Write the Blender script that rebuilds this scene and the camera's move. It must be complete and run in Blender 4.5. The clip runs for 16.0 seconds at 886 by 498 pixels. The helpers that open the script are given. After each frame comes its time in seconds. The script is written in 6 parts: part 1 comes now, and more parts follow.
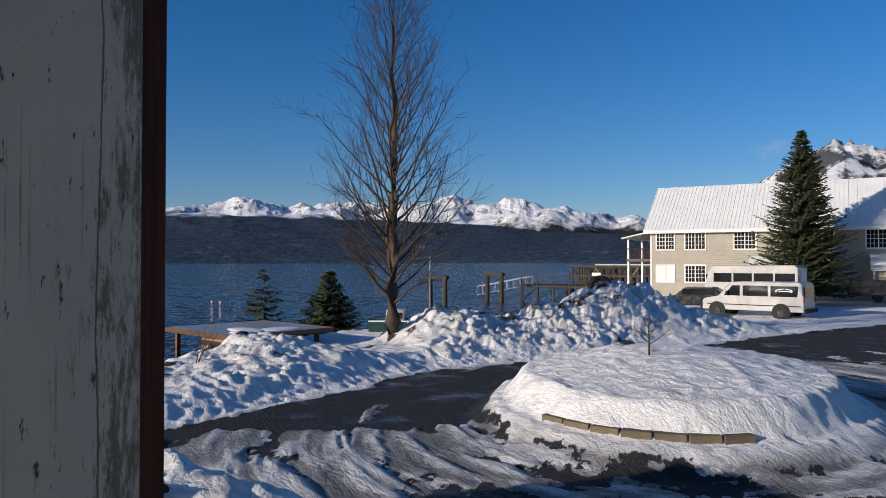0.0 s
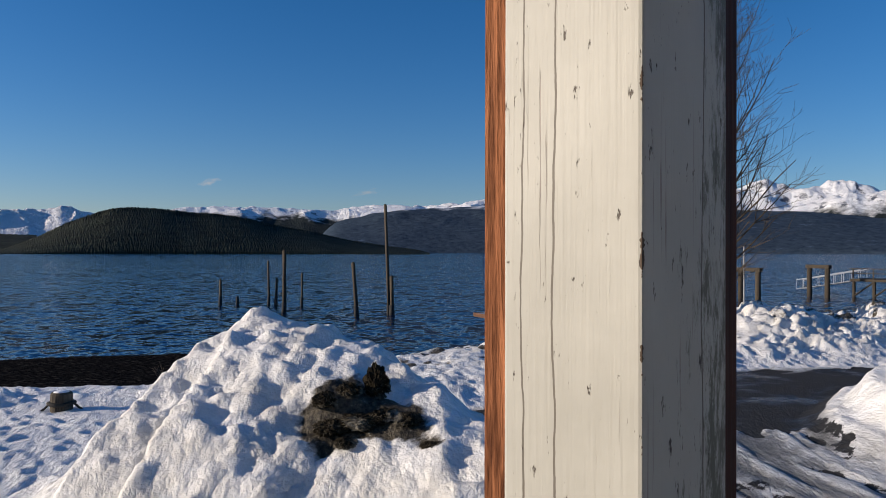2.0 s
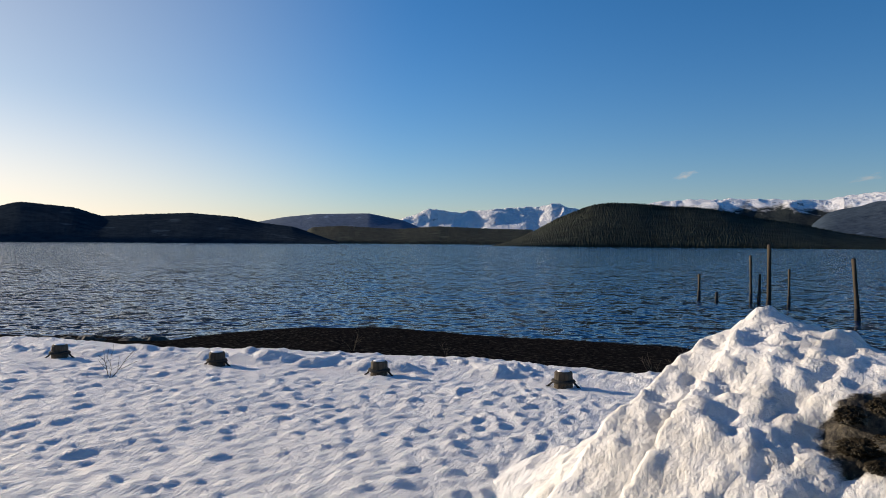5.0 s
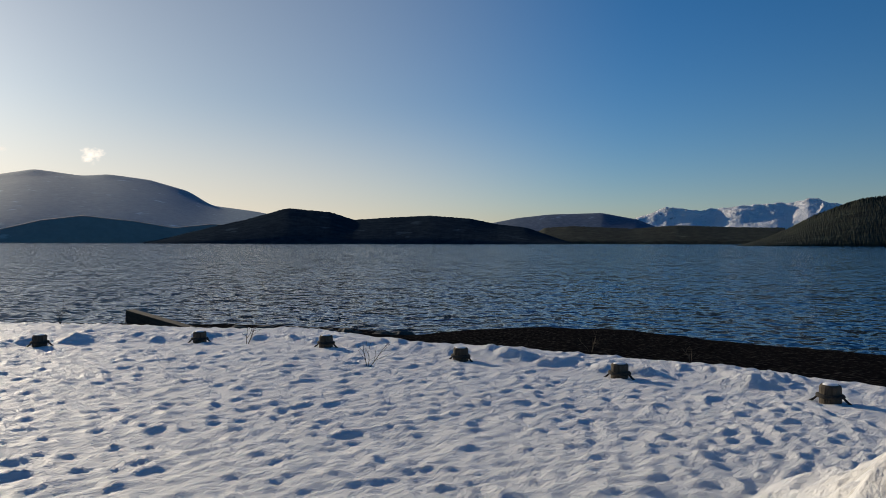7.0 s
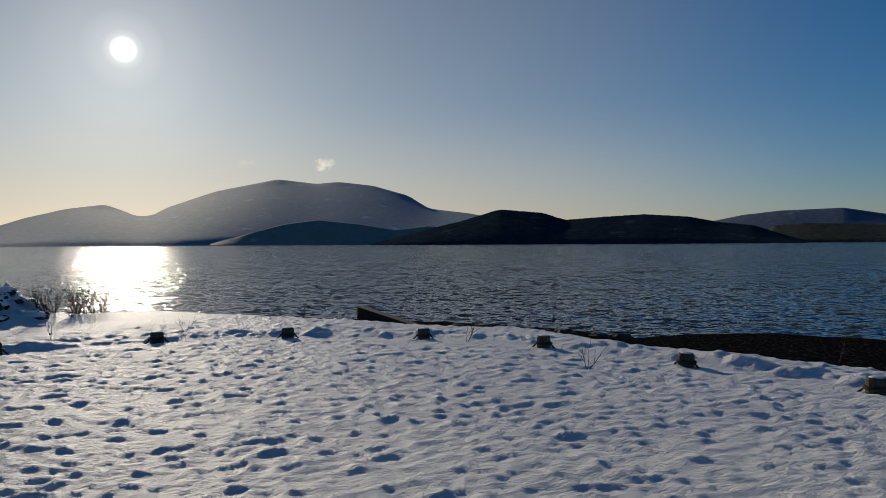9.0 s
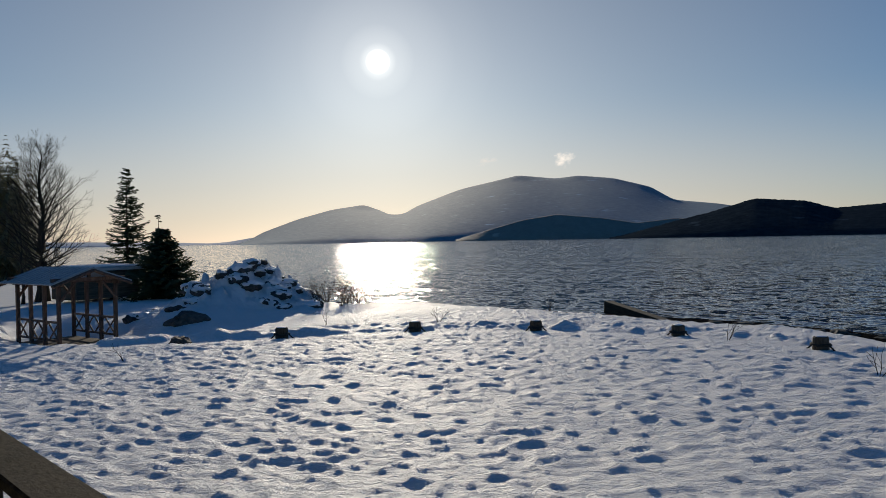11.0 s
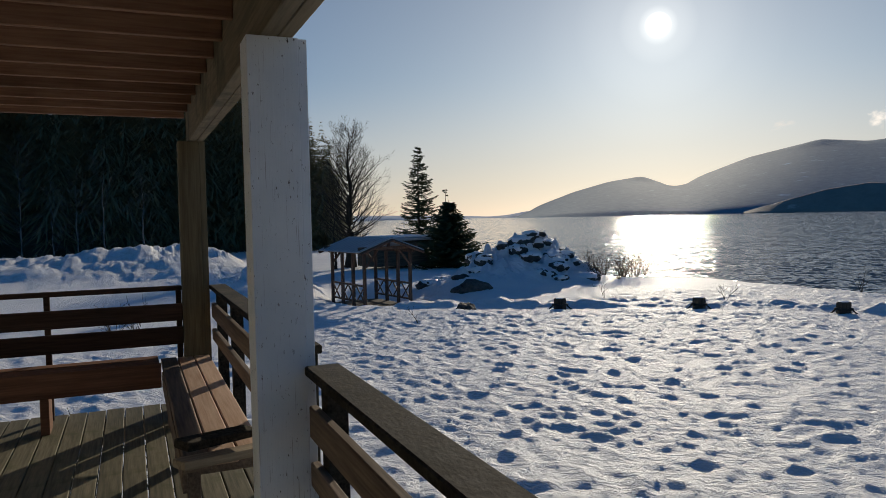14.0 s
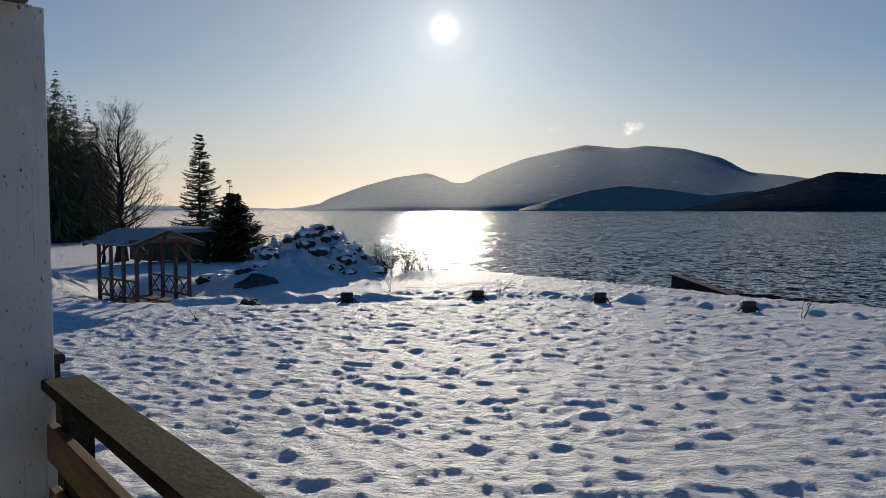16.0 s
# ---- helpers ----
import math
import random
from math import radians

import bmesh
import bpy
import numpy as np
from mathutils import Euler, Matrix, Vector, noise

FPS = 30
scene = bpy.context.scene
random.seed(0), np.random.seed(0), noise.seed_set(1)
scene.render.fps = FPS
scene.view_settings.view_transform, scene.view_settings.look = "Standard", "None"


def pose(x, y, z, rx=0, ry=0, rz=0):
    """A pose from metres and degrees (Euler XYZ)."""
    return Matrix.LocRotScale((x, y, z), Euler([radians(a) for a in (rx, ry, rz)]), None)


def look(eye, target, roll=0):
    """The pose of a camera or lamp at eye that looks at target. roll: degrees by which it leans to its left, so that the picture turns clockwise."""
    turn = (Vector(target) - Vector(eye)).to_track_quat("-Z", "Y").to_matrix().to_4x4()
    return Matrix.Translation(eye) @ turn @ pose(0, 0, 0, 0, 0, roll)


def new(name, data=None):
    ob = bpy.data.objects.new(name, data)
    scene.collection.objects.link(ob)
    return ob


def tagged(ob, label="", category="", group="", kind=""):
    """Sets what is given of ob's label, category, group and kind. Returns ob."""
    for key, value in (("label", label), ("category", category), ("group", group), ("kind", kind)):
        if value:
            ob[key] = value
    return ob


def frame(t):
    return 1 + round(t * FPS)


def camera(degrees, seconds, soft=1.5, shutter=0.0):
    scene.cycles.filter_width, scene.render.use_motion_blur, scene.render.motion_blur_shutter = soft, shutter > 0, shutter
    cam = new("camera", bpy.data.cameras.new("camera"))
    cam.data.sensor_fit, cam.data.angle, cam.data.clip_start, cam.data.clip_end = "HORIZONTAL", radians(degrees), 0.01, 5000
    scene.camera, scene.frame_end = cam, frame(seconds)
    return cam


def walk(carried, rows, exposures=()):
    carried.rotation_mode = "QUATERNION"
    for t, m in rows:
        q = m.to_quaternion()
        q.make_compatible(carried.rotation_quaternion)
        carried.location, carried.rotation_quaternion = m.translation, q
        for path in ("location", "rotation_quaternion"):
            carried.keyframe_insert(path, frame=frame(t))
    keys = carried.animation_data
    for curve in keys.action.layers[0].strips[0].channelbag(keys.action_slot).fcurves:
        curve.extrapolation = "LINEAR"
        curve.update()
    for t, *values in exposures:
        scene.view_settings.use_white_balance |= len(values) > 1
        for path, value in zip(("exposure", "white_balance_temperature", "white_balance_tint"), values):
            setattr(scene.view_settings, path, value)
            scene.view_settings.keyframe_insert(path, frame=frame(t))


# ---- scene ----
cam = camera(63.2, 16.0, soft=0.8)
# seconds, eye (metres), yaw, pitch, roll
ROWS = [
    (0.0, -0.1, 0.08, 3.033, 21.3, 1.02, 0.0),
    (0.5, -0.14, 0.06, 3.032, 27.59, 1.2, 0.08),
    (1.0, -0.172, 0.035, 3.032, 33.54, 1.36, 0.09),
    (1.5, -0.24, -0.007, 3.032, 38.96, 1.07, 0.1),
    (2.0, -0.339, -0.065, 3.027, 44.55, 0.23, -0.12),
    (2.5, -0.415, -0.075, 3.02, 51.28, -0.32, -0.37),
    (3.0, -0.482, -0.073, 3.024, 57.95, -0.13, -0.44),
    (3.5, -0.49, -0.085, 3.035, 63.86, -0.01, -0.36),
    (4.0, -0.475, -0.15, 3.045, 69.39, -0.03, -0.21),
    (4.5, -0.45, -0.23, 3.05, 75.26, -0.21, -0.34),
    (5.0, -0.425, -0.3, 3.05, 81.09, -0.47, -0.44),
    (7.5, -0.33, -0.49, 3.055, 103.48, -0.47, -0.03),
    (8.0, -0.315, -0.53, 3.06, 107.62, -0.47, 0.08),
    (8.5, -0.305, -0.57, 3.06, 111.73, -0.5, 0.21),
    (9.0, -0.3, -0.62, 3.06, 116.09, -0.48, 0.3),
    (11.5, -0.33, -0.97, 3.006, 140.17, -0.96, 1.27),
    (12.0, -0.295, -0.98, 3.001, 145.53, -1.28, 1.5),
    (12.5, -0.261, -0.985, 2.999, 150.75, -1.51, 1.61),
    (13.0, -0.234, -0.984, 2.994, 154.97, -1.74, 1.58),
    (13.5, -0.217, -0.985, 2.99, 157.12, -2.02, 1.4),
    (14.0, -0.228, -0.98, 2.988, 156.62, -2.45, 1.17),
    (14.5, -0.25, -0.989, 2.984, 154.14, -2.97, 0.8),
    (15.0, -0.27, -1.015, 2.984, 150.56, -3.2, 0.36),
    (15.5, -0.295, -1.028, 2.987, 145.93, -3.16, 0.11),
    (16.0, -0.314, -0.995, 3.005, 140.01, -3.14, 0.01),
]
EXPOSURES = [(0.0, -0.03, 6600, 14), (3.0, 0.17, 7000, 14), (5.0, 0.3, 7400, 13), (7.3, -0.56, 7150, 9), (8.0, -1.18, 7050, 9), (8.5, -1.06, 7000, 9), (9.2, -0.78, 6950, 8), (11.3, -0.58, 6850, 8), (16.0, -0.52, 6850, 8)]
walk(cam, [(t, pose(x, y, z, 90 + pitch, roll, yaw)) for t, x, y, z, yaw, pitch, roll in ROWS], EXPOSURES)

# ---- sky and sun ----
SUN_AZ, SUN_EL = radians(139.9), radians(13.9)
SUN_DIR = Vector((-math.sin(SUN_AZ) * math.cos(SUN_EL), math.cos(SUN_AZ) * math.cos(SUN_EL), math.sin(SUN_EL)))
world = bpy.data.worlds.new("winter_sky")
scene.world = world
world.use_nodes = True
wn, wl = world.node_tree.nodes, world.node_tree.links
wn.clear()
w_out, w_bg = wn.new("ShaderNodeOutputWorld"), wn.new("ShaderNodeBackground")
sky = wn.new("ShaderNodeTexSky")
sky.sky_type, sky.sun_disc = "NISHITA", False
sky.sun_elevation, sky.sun_rotation = SUN_EL, -SUN_AZ
sky.altitude, sky.air_density, sky.dust_density, sky.ozone_density = 0, 1.0, 0.27, 5.0
# the bright disc of the sun itself with its narrow aureole
w_tc, w_dot = wn.new("ShaderNodeTexCoord"), wn.new("ShaderNodeVectorMath")
w_dot.operation = "DOT_PRODUCT"
w_dot.inputs[1].default_value = SUN_DIR
w_ramp = wn.new("ShaderNodeValToRGB")
w_map = wn.new("ShaderNodeMapRange")
w_map.inputs[1].default_value, w_map.inputs[2].default_value = math.cos(radians(9.0)), 1.0
els = w_ramp.color_ramp.elements
els[0].position, els[0].color = 0.0, (0, 0, 0, 1)
els[1].position, els[1].color = 1.0, (1, 1, 1, 1)
for pos, val in ((0.55, 0.016), (0.90, 0.060), (0.975, 0.13), (0.9905, 0.26), (0.9962, 1.0)):
    e = els.new(pos)
    e.color = (val, val * 0.97, val * 0.9, 1)
w_sc, w_add = wn.new("ShaderNodeVectorMath"), wn.new("ShaderNodeVectorMath")
w_sc.operation, w_sc.inputs[3].default_value = "SCALE", 22.0
w_add.operation = "ADD"
w_bg.inputs["Strength"].default_value = 0.10
wl.new(w_tc.outputs["Generated"], w_dot.inputs[0])
wl.new(w_dot.outputs["Value"], w_map.inputs[0])
wl.new(w_map.outputs[0], w_ramp.inputs[0])
wl.new(w_ramp.outputs[0], w_sc.inputs[0])
w_hsv = wn.new("ShaderNodeHueSaturation")
w_hsv.inputs["Saturation"].default_value = 1.2
wl.new(sky.outputs[0], w_hsv.inputs["Color"])
w_tint = wn.new("ShaderNodeMix")
w_tint.data_type, w_tint.blend_type = "RGBA", "MULTIPLY"
w_tint.inputs[0].default_value, w_tint.inputs[7].default_value = 1.0, (1.13, 1.03, 1.12, 1)
wl.new(w_hsv.outputs[0], w_tint.inputs[6])
# faint peach haze low on the horizon, strongest below the sun
w_sep, w_low, w_side, w_amt = wn.new("ShaderNodeSeparateXYZ"), wn.new("ShaderNodeMapRange"), wn.new("ShaderNodeMapRange"), wn.new("ShaderNodeMath")
w_low.inputs[1].default_value, w_low.inputs[2].default_value, w_low.inputs[3].default_value, w_low.inputs[4].default_value = 0.01, 0.20, 0.5, 0.0
w_side.inputs[1].default_value, w_side.inputs[2].default_value = 0.56, 1.0
w_side.interpolation_type = w_low.interpolation_type = "SMOOTHSTEP"
w_amt.operation = "MULTIPLY"
w_haze = wn.new("ShaderNodeMix")
w_haze.data_type = "RGBA"
w_haze.inputs[7].default_value = (11.0, 9.0, 8.1, 1)
wl.new(w_tc.outputs["Generated"], w_sep.inputs[0])
wl.new(w_sep.outputs["Z"], w_low.inputs[0])
wl.new(w_dot.outputs["Value"], w_side.inputs[0])
wl.new(w_low.outputs[0], w_amt.inputs[0])
wl.new(w_side.outputs[0], w_amt.inputs[1])
wl.new(w_amt.outputs[0], w_haze.inputs[0])
w_pale, w_near = wn.new("ShaderNodeHueSaturation"), wn.new("ShaderNodeMix")
w_pale.inputs["Saturation"].default_value = 0.71
w_near.data_type = "RGBA"
wl.new(sky.outputs[0], w_pale.inputs["Color"])
wl.new(w_side.outputs[0], w_near.inputs[0])
wl.new(w_tint.outputs[2], w_near.inputs[6])
w_warm = wn.new("ShaderNodeMix")
w_warm.data_type, w_warm.blend_type = "RGBA", "MULTIPLY"
w_warm.inputs[0].default_value, w_warm.inputs[7].default_value = 1.0, (1.0, 0.99, 0.975, 1)
wl.new(w_pale.outputs[0], w_warm.inputs[6])
wl.new(w_warm.outputs[2], w_near.inputs[7])
wl.new(w_near.outputs[2], w_haze.inputs[6])
wl.new(w_haze.outputs[2], w_add.inputs[0])
wl.new(w_sc.outputs[0], w_add.inputs[1])
wl.new(w_add.outputs[0], w_bg.inputs["Color"])
wl.new(w_bg.outputs[0], w_out.inputs[0])

sun_data = bpy.data.lights.new("sun", "SUN")
sun_data.energy, sun_data.angle, sun_data.color = 4.5, radians(0.53), (1.0, 0.90, 0.76)
sun = new("sun", sun_data)
sun.matrix_world = look(SUN_DIR * 50, (0, 0, 0))


# ---- materials ----
def nodes_of(name):
    m = bpy.data.materials.new(name)
    m.use_nodes = True
    n, l = m.node_tree.nodes, m.node_tree.links
    n.clear()
    o, b = n.new("ShaderNodeOutputMaterial"), n.new("ShaderNodeBsdfPrincipled")
    l.new(b.outputs[0], o.inputs[0])
    return m, n, l, b


def noise_node(n, l, vec, scale, detail=4, rough=0.55):
    t = n.new("ShaderNodeTexNoise")
    t.inputs["Scale"].default_value, t.inputs["Detail"].default_value, t.inputs["Roughness"].default_value = scale, detail, rough
    l.new(vec, t.inputs["Vector"])
    return t.outputs["Fac"]


def mapped(n, l, kind="Object", scale=(1, 1, 1)):
    tc, mp = n.new("ShaderNodeTexCoord"), n.new("ShaderNodeMapping")
    mp.inputs["Scale"].default_value = scale
    l.new(tc.outputs[kind], mp.inputs["Vector"])
    return mp.outputs[0]


def ramp(n, l, fac, stops):
    r = n.new("ShaderNodeValToRGB")
    e = r.color_ramp.elements
    e[0].position, e[0].color = stops[0][0], (*stops[0][1], 1)
    e[1].position, e[1].color = stops[-1][0], (*stops[-1][1], 1)
    for p, c in stops[1:-1]:
        e.new(p).color = (*c, 1)
    l.new(fac, r.inputs[0])
    return r.outputs[0]


def mixc(n, l, fac, a, b, mode="MIX"):
    m = n.new("ShaderNodeMix")
    m.data_type, m.blend_type = "RGBA", mode
    for sock, v in ((m.inputs[0], fac), (m.inputs[6], a), (m.inputs[7], b)):
        if isinstance(v, (int, float)):
            sock.default_value = v
        elif isinstance(v, tuple):
            sock.default_value = (*v, 1)
        else:
            l.new(v, sock)
    return m.outputs[2]


def maths(n, l, op, a, b=0.0, clamp=False):
    m = n.new("ShaderNodeMath")
    m.operation, m.use_clamp = op, clamp
    for sock, v in zip(m.inputs, (a, b)):
        if isinstance(v, (int, float)):
            sock.default_value = v
        else:
            l.new(v, sock)
    return m.outputs[0]


def bump(n, l, height, strength, distance, b, normal=None):
    k = n.new("ShaderNodeBump")
    k.inputs["Strength"].default_value, k.inputs["Distance"].default_value = strength, distance
    l.new(height, k.inputs["Height"])
    if normal is not None:
        l.new(normal, k.inputs["Normal"])
    l.new(k.outputs[0], b.inputs["Normal"])
    return k.outputs[0]


def grain_mat(name, dark, light, scale=(1, 1, 1), fine=30.0, coarse=4.0, rough=0.7, relief=0.003, metallic=0.0, stain=None, vary=0.15, gloss=0.4):
    """Two-scale mottled surface: coarse stains over fine grain, with relief."""
    m, n, l, b = nodes_of(name)
    v = mapped(n, l, "Object", scale)
    f1, f2 = noise_node(n, l, v, fine, 5, 0.6), noise_node(n, l, v, coarse, 4, 0.6)
    c = ramp(n, l, maths(n, l, "ADD", maths(n, l, "MULTIPLY", f1, 0.5), maths(n, l, "MULTIPLY", f2, 0.5)), [(0.36, dark), (0.64, light)])
    if stain:
        c = mixc(n, l, ramp(n, l, noise_node(n, l, mapped(n, l, "Object"), 2.2, 5, 0.65), [(0.52, (0, 0, 0)), (0.68, (1, 1, 1))]), c, stain)
    info = n.new("ShaderNodeObjectInfo")
    val = maths(n, l, "ADD", maths(n, l, "MULTIPLY", info.outputs["Random"], 2 * vary), 1.0 - vary)
    hsv = n.new("ShaderNodeHueSaturation")
    l.new(c, hsv.inputs["Color"])
    l.new(val, hsv.inputs["Value"])
    l.new(hsv.outputs[0], b.inputs["Base Color"])
    l.new(ramp(n, l, f2, [(0.3, (rough - 0.1,) * 3), (0.7, (min(1, rough + 0.1),) * 3)]), b.inputs["Roughness"])
    b.inputs["Metallic"].default_value = metallic
    b.inputs["Specular IOR Level"].default_value = gloss
    if relief:
        bump(n, l, f1, 0.7, relief, b)
    return m


def wood_mat(name, dark, light, axis, stain=None, rough=0.75, relief=0.002, vary=0.2):
    """Grain drawn out along one axis (0, 1 or 2)."""
    s = [9.0, 9.0, 9.0]
    s[axis] = 0.45
    return grain_mat(name, dark, light, tuple(s), fine=7.0, coarse=1.3, rough=rough, relief=relief, stain=stain, vary=vary, gloss=0.15)


def snow_colour(n, l, v):
    return ramp(n, l, noise_node(n, l, v, 0.9, 5, 0.6), [(0.3, (0.80, 0.81, 0.83)), (0.7, (0.88, 0.88, 0.88))])


def ground_mat():
    """Snow, dirty slush, wet asphalt and beach gravel, told apart by the ground's own layout."""
    m, n, l, b = nodes_of("ground_snow_asphalt_gravel")
    v = mapped(n, l, "Object")
    att = {}
    for key in ("road", "beach", "dirt", "lumpy", "yard", "rut"):
        a = n.new("ShaderNodeAttribute")
        a.attribute_name = key
        att[key] = a.outputs["Fac"]
    ragged = maths(n, l, "MULTIPLY", maths(n, l, "SUBTRACT", noise_node(n, l, mapped(n, l, "Object", (1, 0.45, 1)), 2.6, 8, 0.7), 0.5), 1.7)

    def mask(key, lo=0.46, hi=0.54):
        return ramp(n, l, maths(n, l, "ADD", att[key], ragged), [(lo, (0, 0, 0)), (hi, (1, 1, 1))])
    snow = snow_colour(n, l, v)
    grit = noise_node(n, l, v, 34.0, 3, 0.6)
    asphalt = mixc(n, l, ramp(n, l, noise_node(n, l, v, 1.1, 6, 0.65), [(0.42, (0.012, 0.012, 0.013)), (0.68, (0.045, 0.043, 0.042))]), (0.02, 0.02, 0.021), ramp(n, l, grit, [(0.45, (0.010, 0.010, 0.011)), (0.62, (0.15, 0.145, 0.135))]))
    vor = n.new("ShaderNodeTexVoronoi")
    vor.inputs["Scale"].default_value = 5.5
    l.new(v, vor.inputs["Vector"])
    pebble = mixc(n, l, ramp(n, l, vor.outputs["Distance"], [(0.0, (1, 1, 1)), (0.55, (0, 0, 0))]), (0.008, 0.008, 0.009), ramp(n, l, vor.outputs["Color"], [(0.25, (0.006, 0.006, 0.006)), (0.8, (0.075, 0.070, 0.063))]))
    soil = ramp(n, l, noise_node(n, l, v, 26.0, 6, 0.7), [(0.38, (0.012, 0.010, 0.008)), (0.62, (0.09, 0.075, 0.05)), (0.72, (0.5, 0.48, 0.44))])
    slush = ramp(n, l, maths(n, l, "ADD", maths(n, l, "MULTIPLY", att["rut"], 0.62), maths(n, l, "MULTIPLY", noise_node(n, l, v, 7.0, 7, 0.75), 0.40)), [(0.38, (0.035, 0.034, 0.032)), (0.49, (0.14, 0.14, 0.138)), (0.62, (0.56, 0.565, 0.57))])
    grime = ramp(n, l, noise_node(n, l, v, 1.7, 7, 0.7), [(0.42, (0.80, 0.795, 0.78)), (0.60, (0.62, 0.60, 0.555)), (0.72, (0.40, 0.375, 0.33))])
    snow = mixc(n, l, maths(n, l, "MULTIPLY", att["lumpy"], 0.8), snow, grime)
    snow = mixc(n, l, maths(n, l, "MULTIPLY", att["yard"], 0.85), snow, slush)
    c = mixc(n, l, mask("dirt", 0.42, 0.62), snow, soil)
    mr, mb = mask("road", 0.48, 0.53), mask("beach", 0.49, 0.51)
    c = mixc(n, l, mr, c, asphalt)
    c = mixc(n, l, mb, c, pebble)
    l.new(c, b.inputs["Base Color"])
    wet = ramp(n, l, noise_node(n, l, v, 0.6, 4, 0.6), [(0.36, (0.25,) * 3), (0.48, (0.85,) * 3)])
    r = mixc(n, l, mr, (0.64, 0.64, 0.64), wet)
    r = mixc(n, l, mb, r, (1.0, 1.0, 1.0))
    l.new(r, b.inputs["Roughness"])
    b.inputs["Subsurface Weight"].default_value = 0.0
    l.new(mixc(n, l, mb, (0.33, 0.33, 0.33), (0.0, 0.0, 0.0)), b.inputs["Specular IOR Level"])
    # crumbs of ploughed snow on the banks, fine wind grain on the open snow, pebbles on the beach
    warp = n.new("ShaderNodeTexNoise")
    warp.inputs["Scale"].default_value, warp.inputs["Detail"].default_value = 5.0, 3
    l.new(v, warp.inputs["Vector"])
    wsum = n.new("ShaderNodeVectorMath")
    wsum.operation = "MULTIPLY_ADD"
    wsum.inputs[1].default_value = (0.16, 0.16, 0.16)
    l.new(warp.outputs["Color"], wsum.inputs[0])
    l.new(v, wsum.inputs[2])
    crumbs = None
    for sc, k in ((6.5, 1.0), (14.0, 0.5)):
        vo = n.new("ShaderNodeTexVoronoi")
        vo.inputs["Scale"].default_value = sc
        l.new(wsum.outputs[0], vo.inputs["Vector"])
        d = maths(n, l, "MULTIPLY", maths(n, l, "MULTIPLY", vo.outputs["Distance"], vo.outputs["Distance"]), -k)
        crumbs = d if crumbs is None else maths(n, l, "ADD", crumbs, d)
    h1 = maths(n, l, "ADD", maths(n, l, "MULTIPLY", noise_node(n, l, v, 16.0, 5, 0.65), 0.36), maths(n, l, "MULTIPLY", noise_node(n, l, v, 5.5, 5, 0.7), 0.45))
    turned, drawn = n.new("ShaderNodeMapping"), n.new("ShaderNodeMapping")
    turned.inputs["Rotation"].default_value = (0, 0, radians(-50.2))
    drawn.inputs["Scale"].default_value = (13.0, 5.0, 8.0)
    l.new(v, turned.inputs["Vector"])
    l.new(turned.outputs[0], drawn.inputs["Vector"])
    open_snow = maths(n, l, "SUBTRACT", 1.0, maths(n, l, "MULTIPLY", att["lumpy"], 0.8))
    h1 = maths(n, l, "ADD", h1, maths(n, l, "MULTIPLY", maths(n, l, "MULTIPLY", noise_node(n, l, drawn.outputs[0], 1.0, 5, 0.68), 1.9), open_snow))
    h1 = maths(n, l, "ADD", h1, maths(n, l, "MULTIPLY", crumbs, maths(n, l, "MULTIPLY", att["lumpy"], 0.22)))
    h1 = maths(n, l, "ADD", h1, maths(n, l, "MULTIPLY", vor.outputs["Distance"], maths(n, l, "MULTIPLY", mb, -2.2)))
    k = bump(n, l, h1, 0.9, 0.06, b)
    bump(n, l, noise_node(n, l, v, 60.0, 3, 0.6), 0.2, 0.004, b, k)
    return m


def snow_mat():
    m, n, l, b = nodes_of("snow")
    v = mapped(n, l, "Object")
    l.new(snow_colour(n, l, v), b.inputs["Base Color"])
    b.inputs["Roughness"].default_value = 0.6
    bump(n, l, noise_node(n, l, v, 12.0, 6, 0.65), 0.5, 0.03, b)
    return m


def water_mat():
    """Dark water whose slopes vary from ripple to ripple."""
    m, n, l, b = nodes_of("sea_water")
    b.inputs["Base Color"].default_value = (0.003, 0.022, 0.072, 1)
    b.inputs["Roughness"].default_value = 0.06
    b.inputs["IOR"].default_value = 1.33
    b.inputs["Specular IOR Level"].default_value = 0.5
    tilt = None
    for scale, k in (((5.0, 3.6, 1), 0.24), ((2.2, 1.5, 1), 0.46), ((0.95, 0.62, 1), 0.36), ((0.2, 0.11, 1), 0.10)):
        t = n.new("ShaderNodeTexNoise")
        t.inputs["Scale"].default_value, t.inputs["Detail"].default_value = 1.0, 3
        l.new(mapped(n, l, "Object", scale), t.inputs["Vector"])
        sub, mul = n.new("ShaderNodeVectorMath"), n.new("ShaderNodeVectorMath")
        sub.operation, mul.operation = "SUBTRACT", "MULTIPLY"
        sub.inputs[1].default_value, mul.inputs[1].default_value = (0.5, 0.5, 0.5), (2 * k, 2 * k, 0)
        l.new(t.outputs["Color"], sub.inputs[0])
        l.new(sub.outputs[0], mul.inputs[0])
        if tilt is None:
            tilt = mul.outputs[0]
        else:
            add = n.new("ShaderNodeVectorMath")
            l.new(tilt, add.inputs[0])
            l.new(mul.outputs[0], add.inputs[1])
            tilt = add.outputs[0]
    up, nor = n.new("ShaderNodeVectorMath"), n.new("ShaderNodeVectorMath")
    up.inputs[1].default_value = (0, 0, 1)
    nor.operation = "NORMALIZE"
    l.new(tilt, up.inputs[0])
    l.new(up.outputs[0], nor.inputs[0])
    l.new(nor.outputs[0], b.inputs["Normal"])
    return m


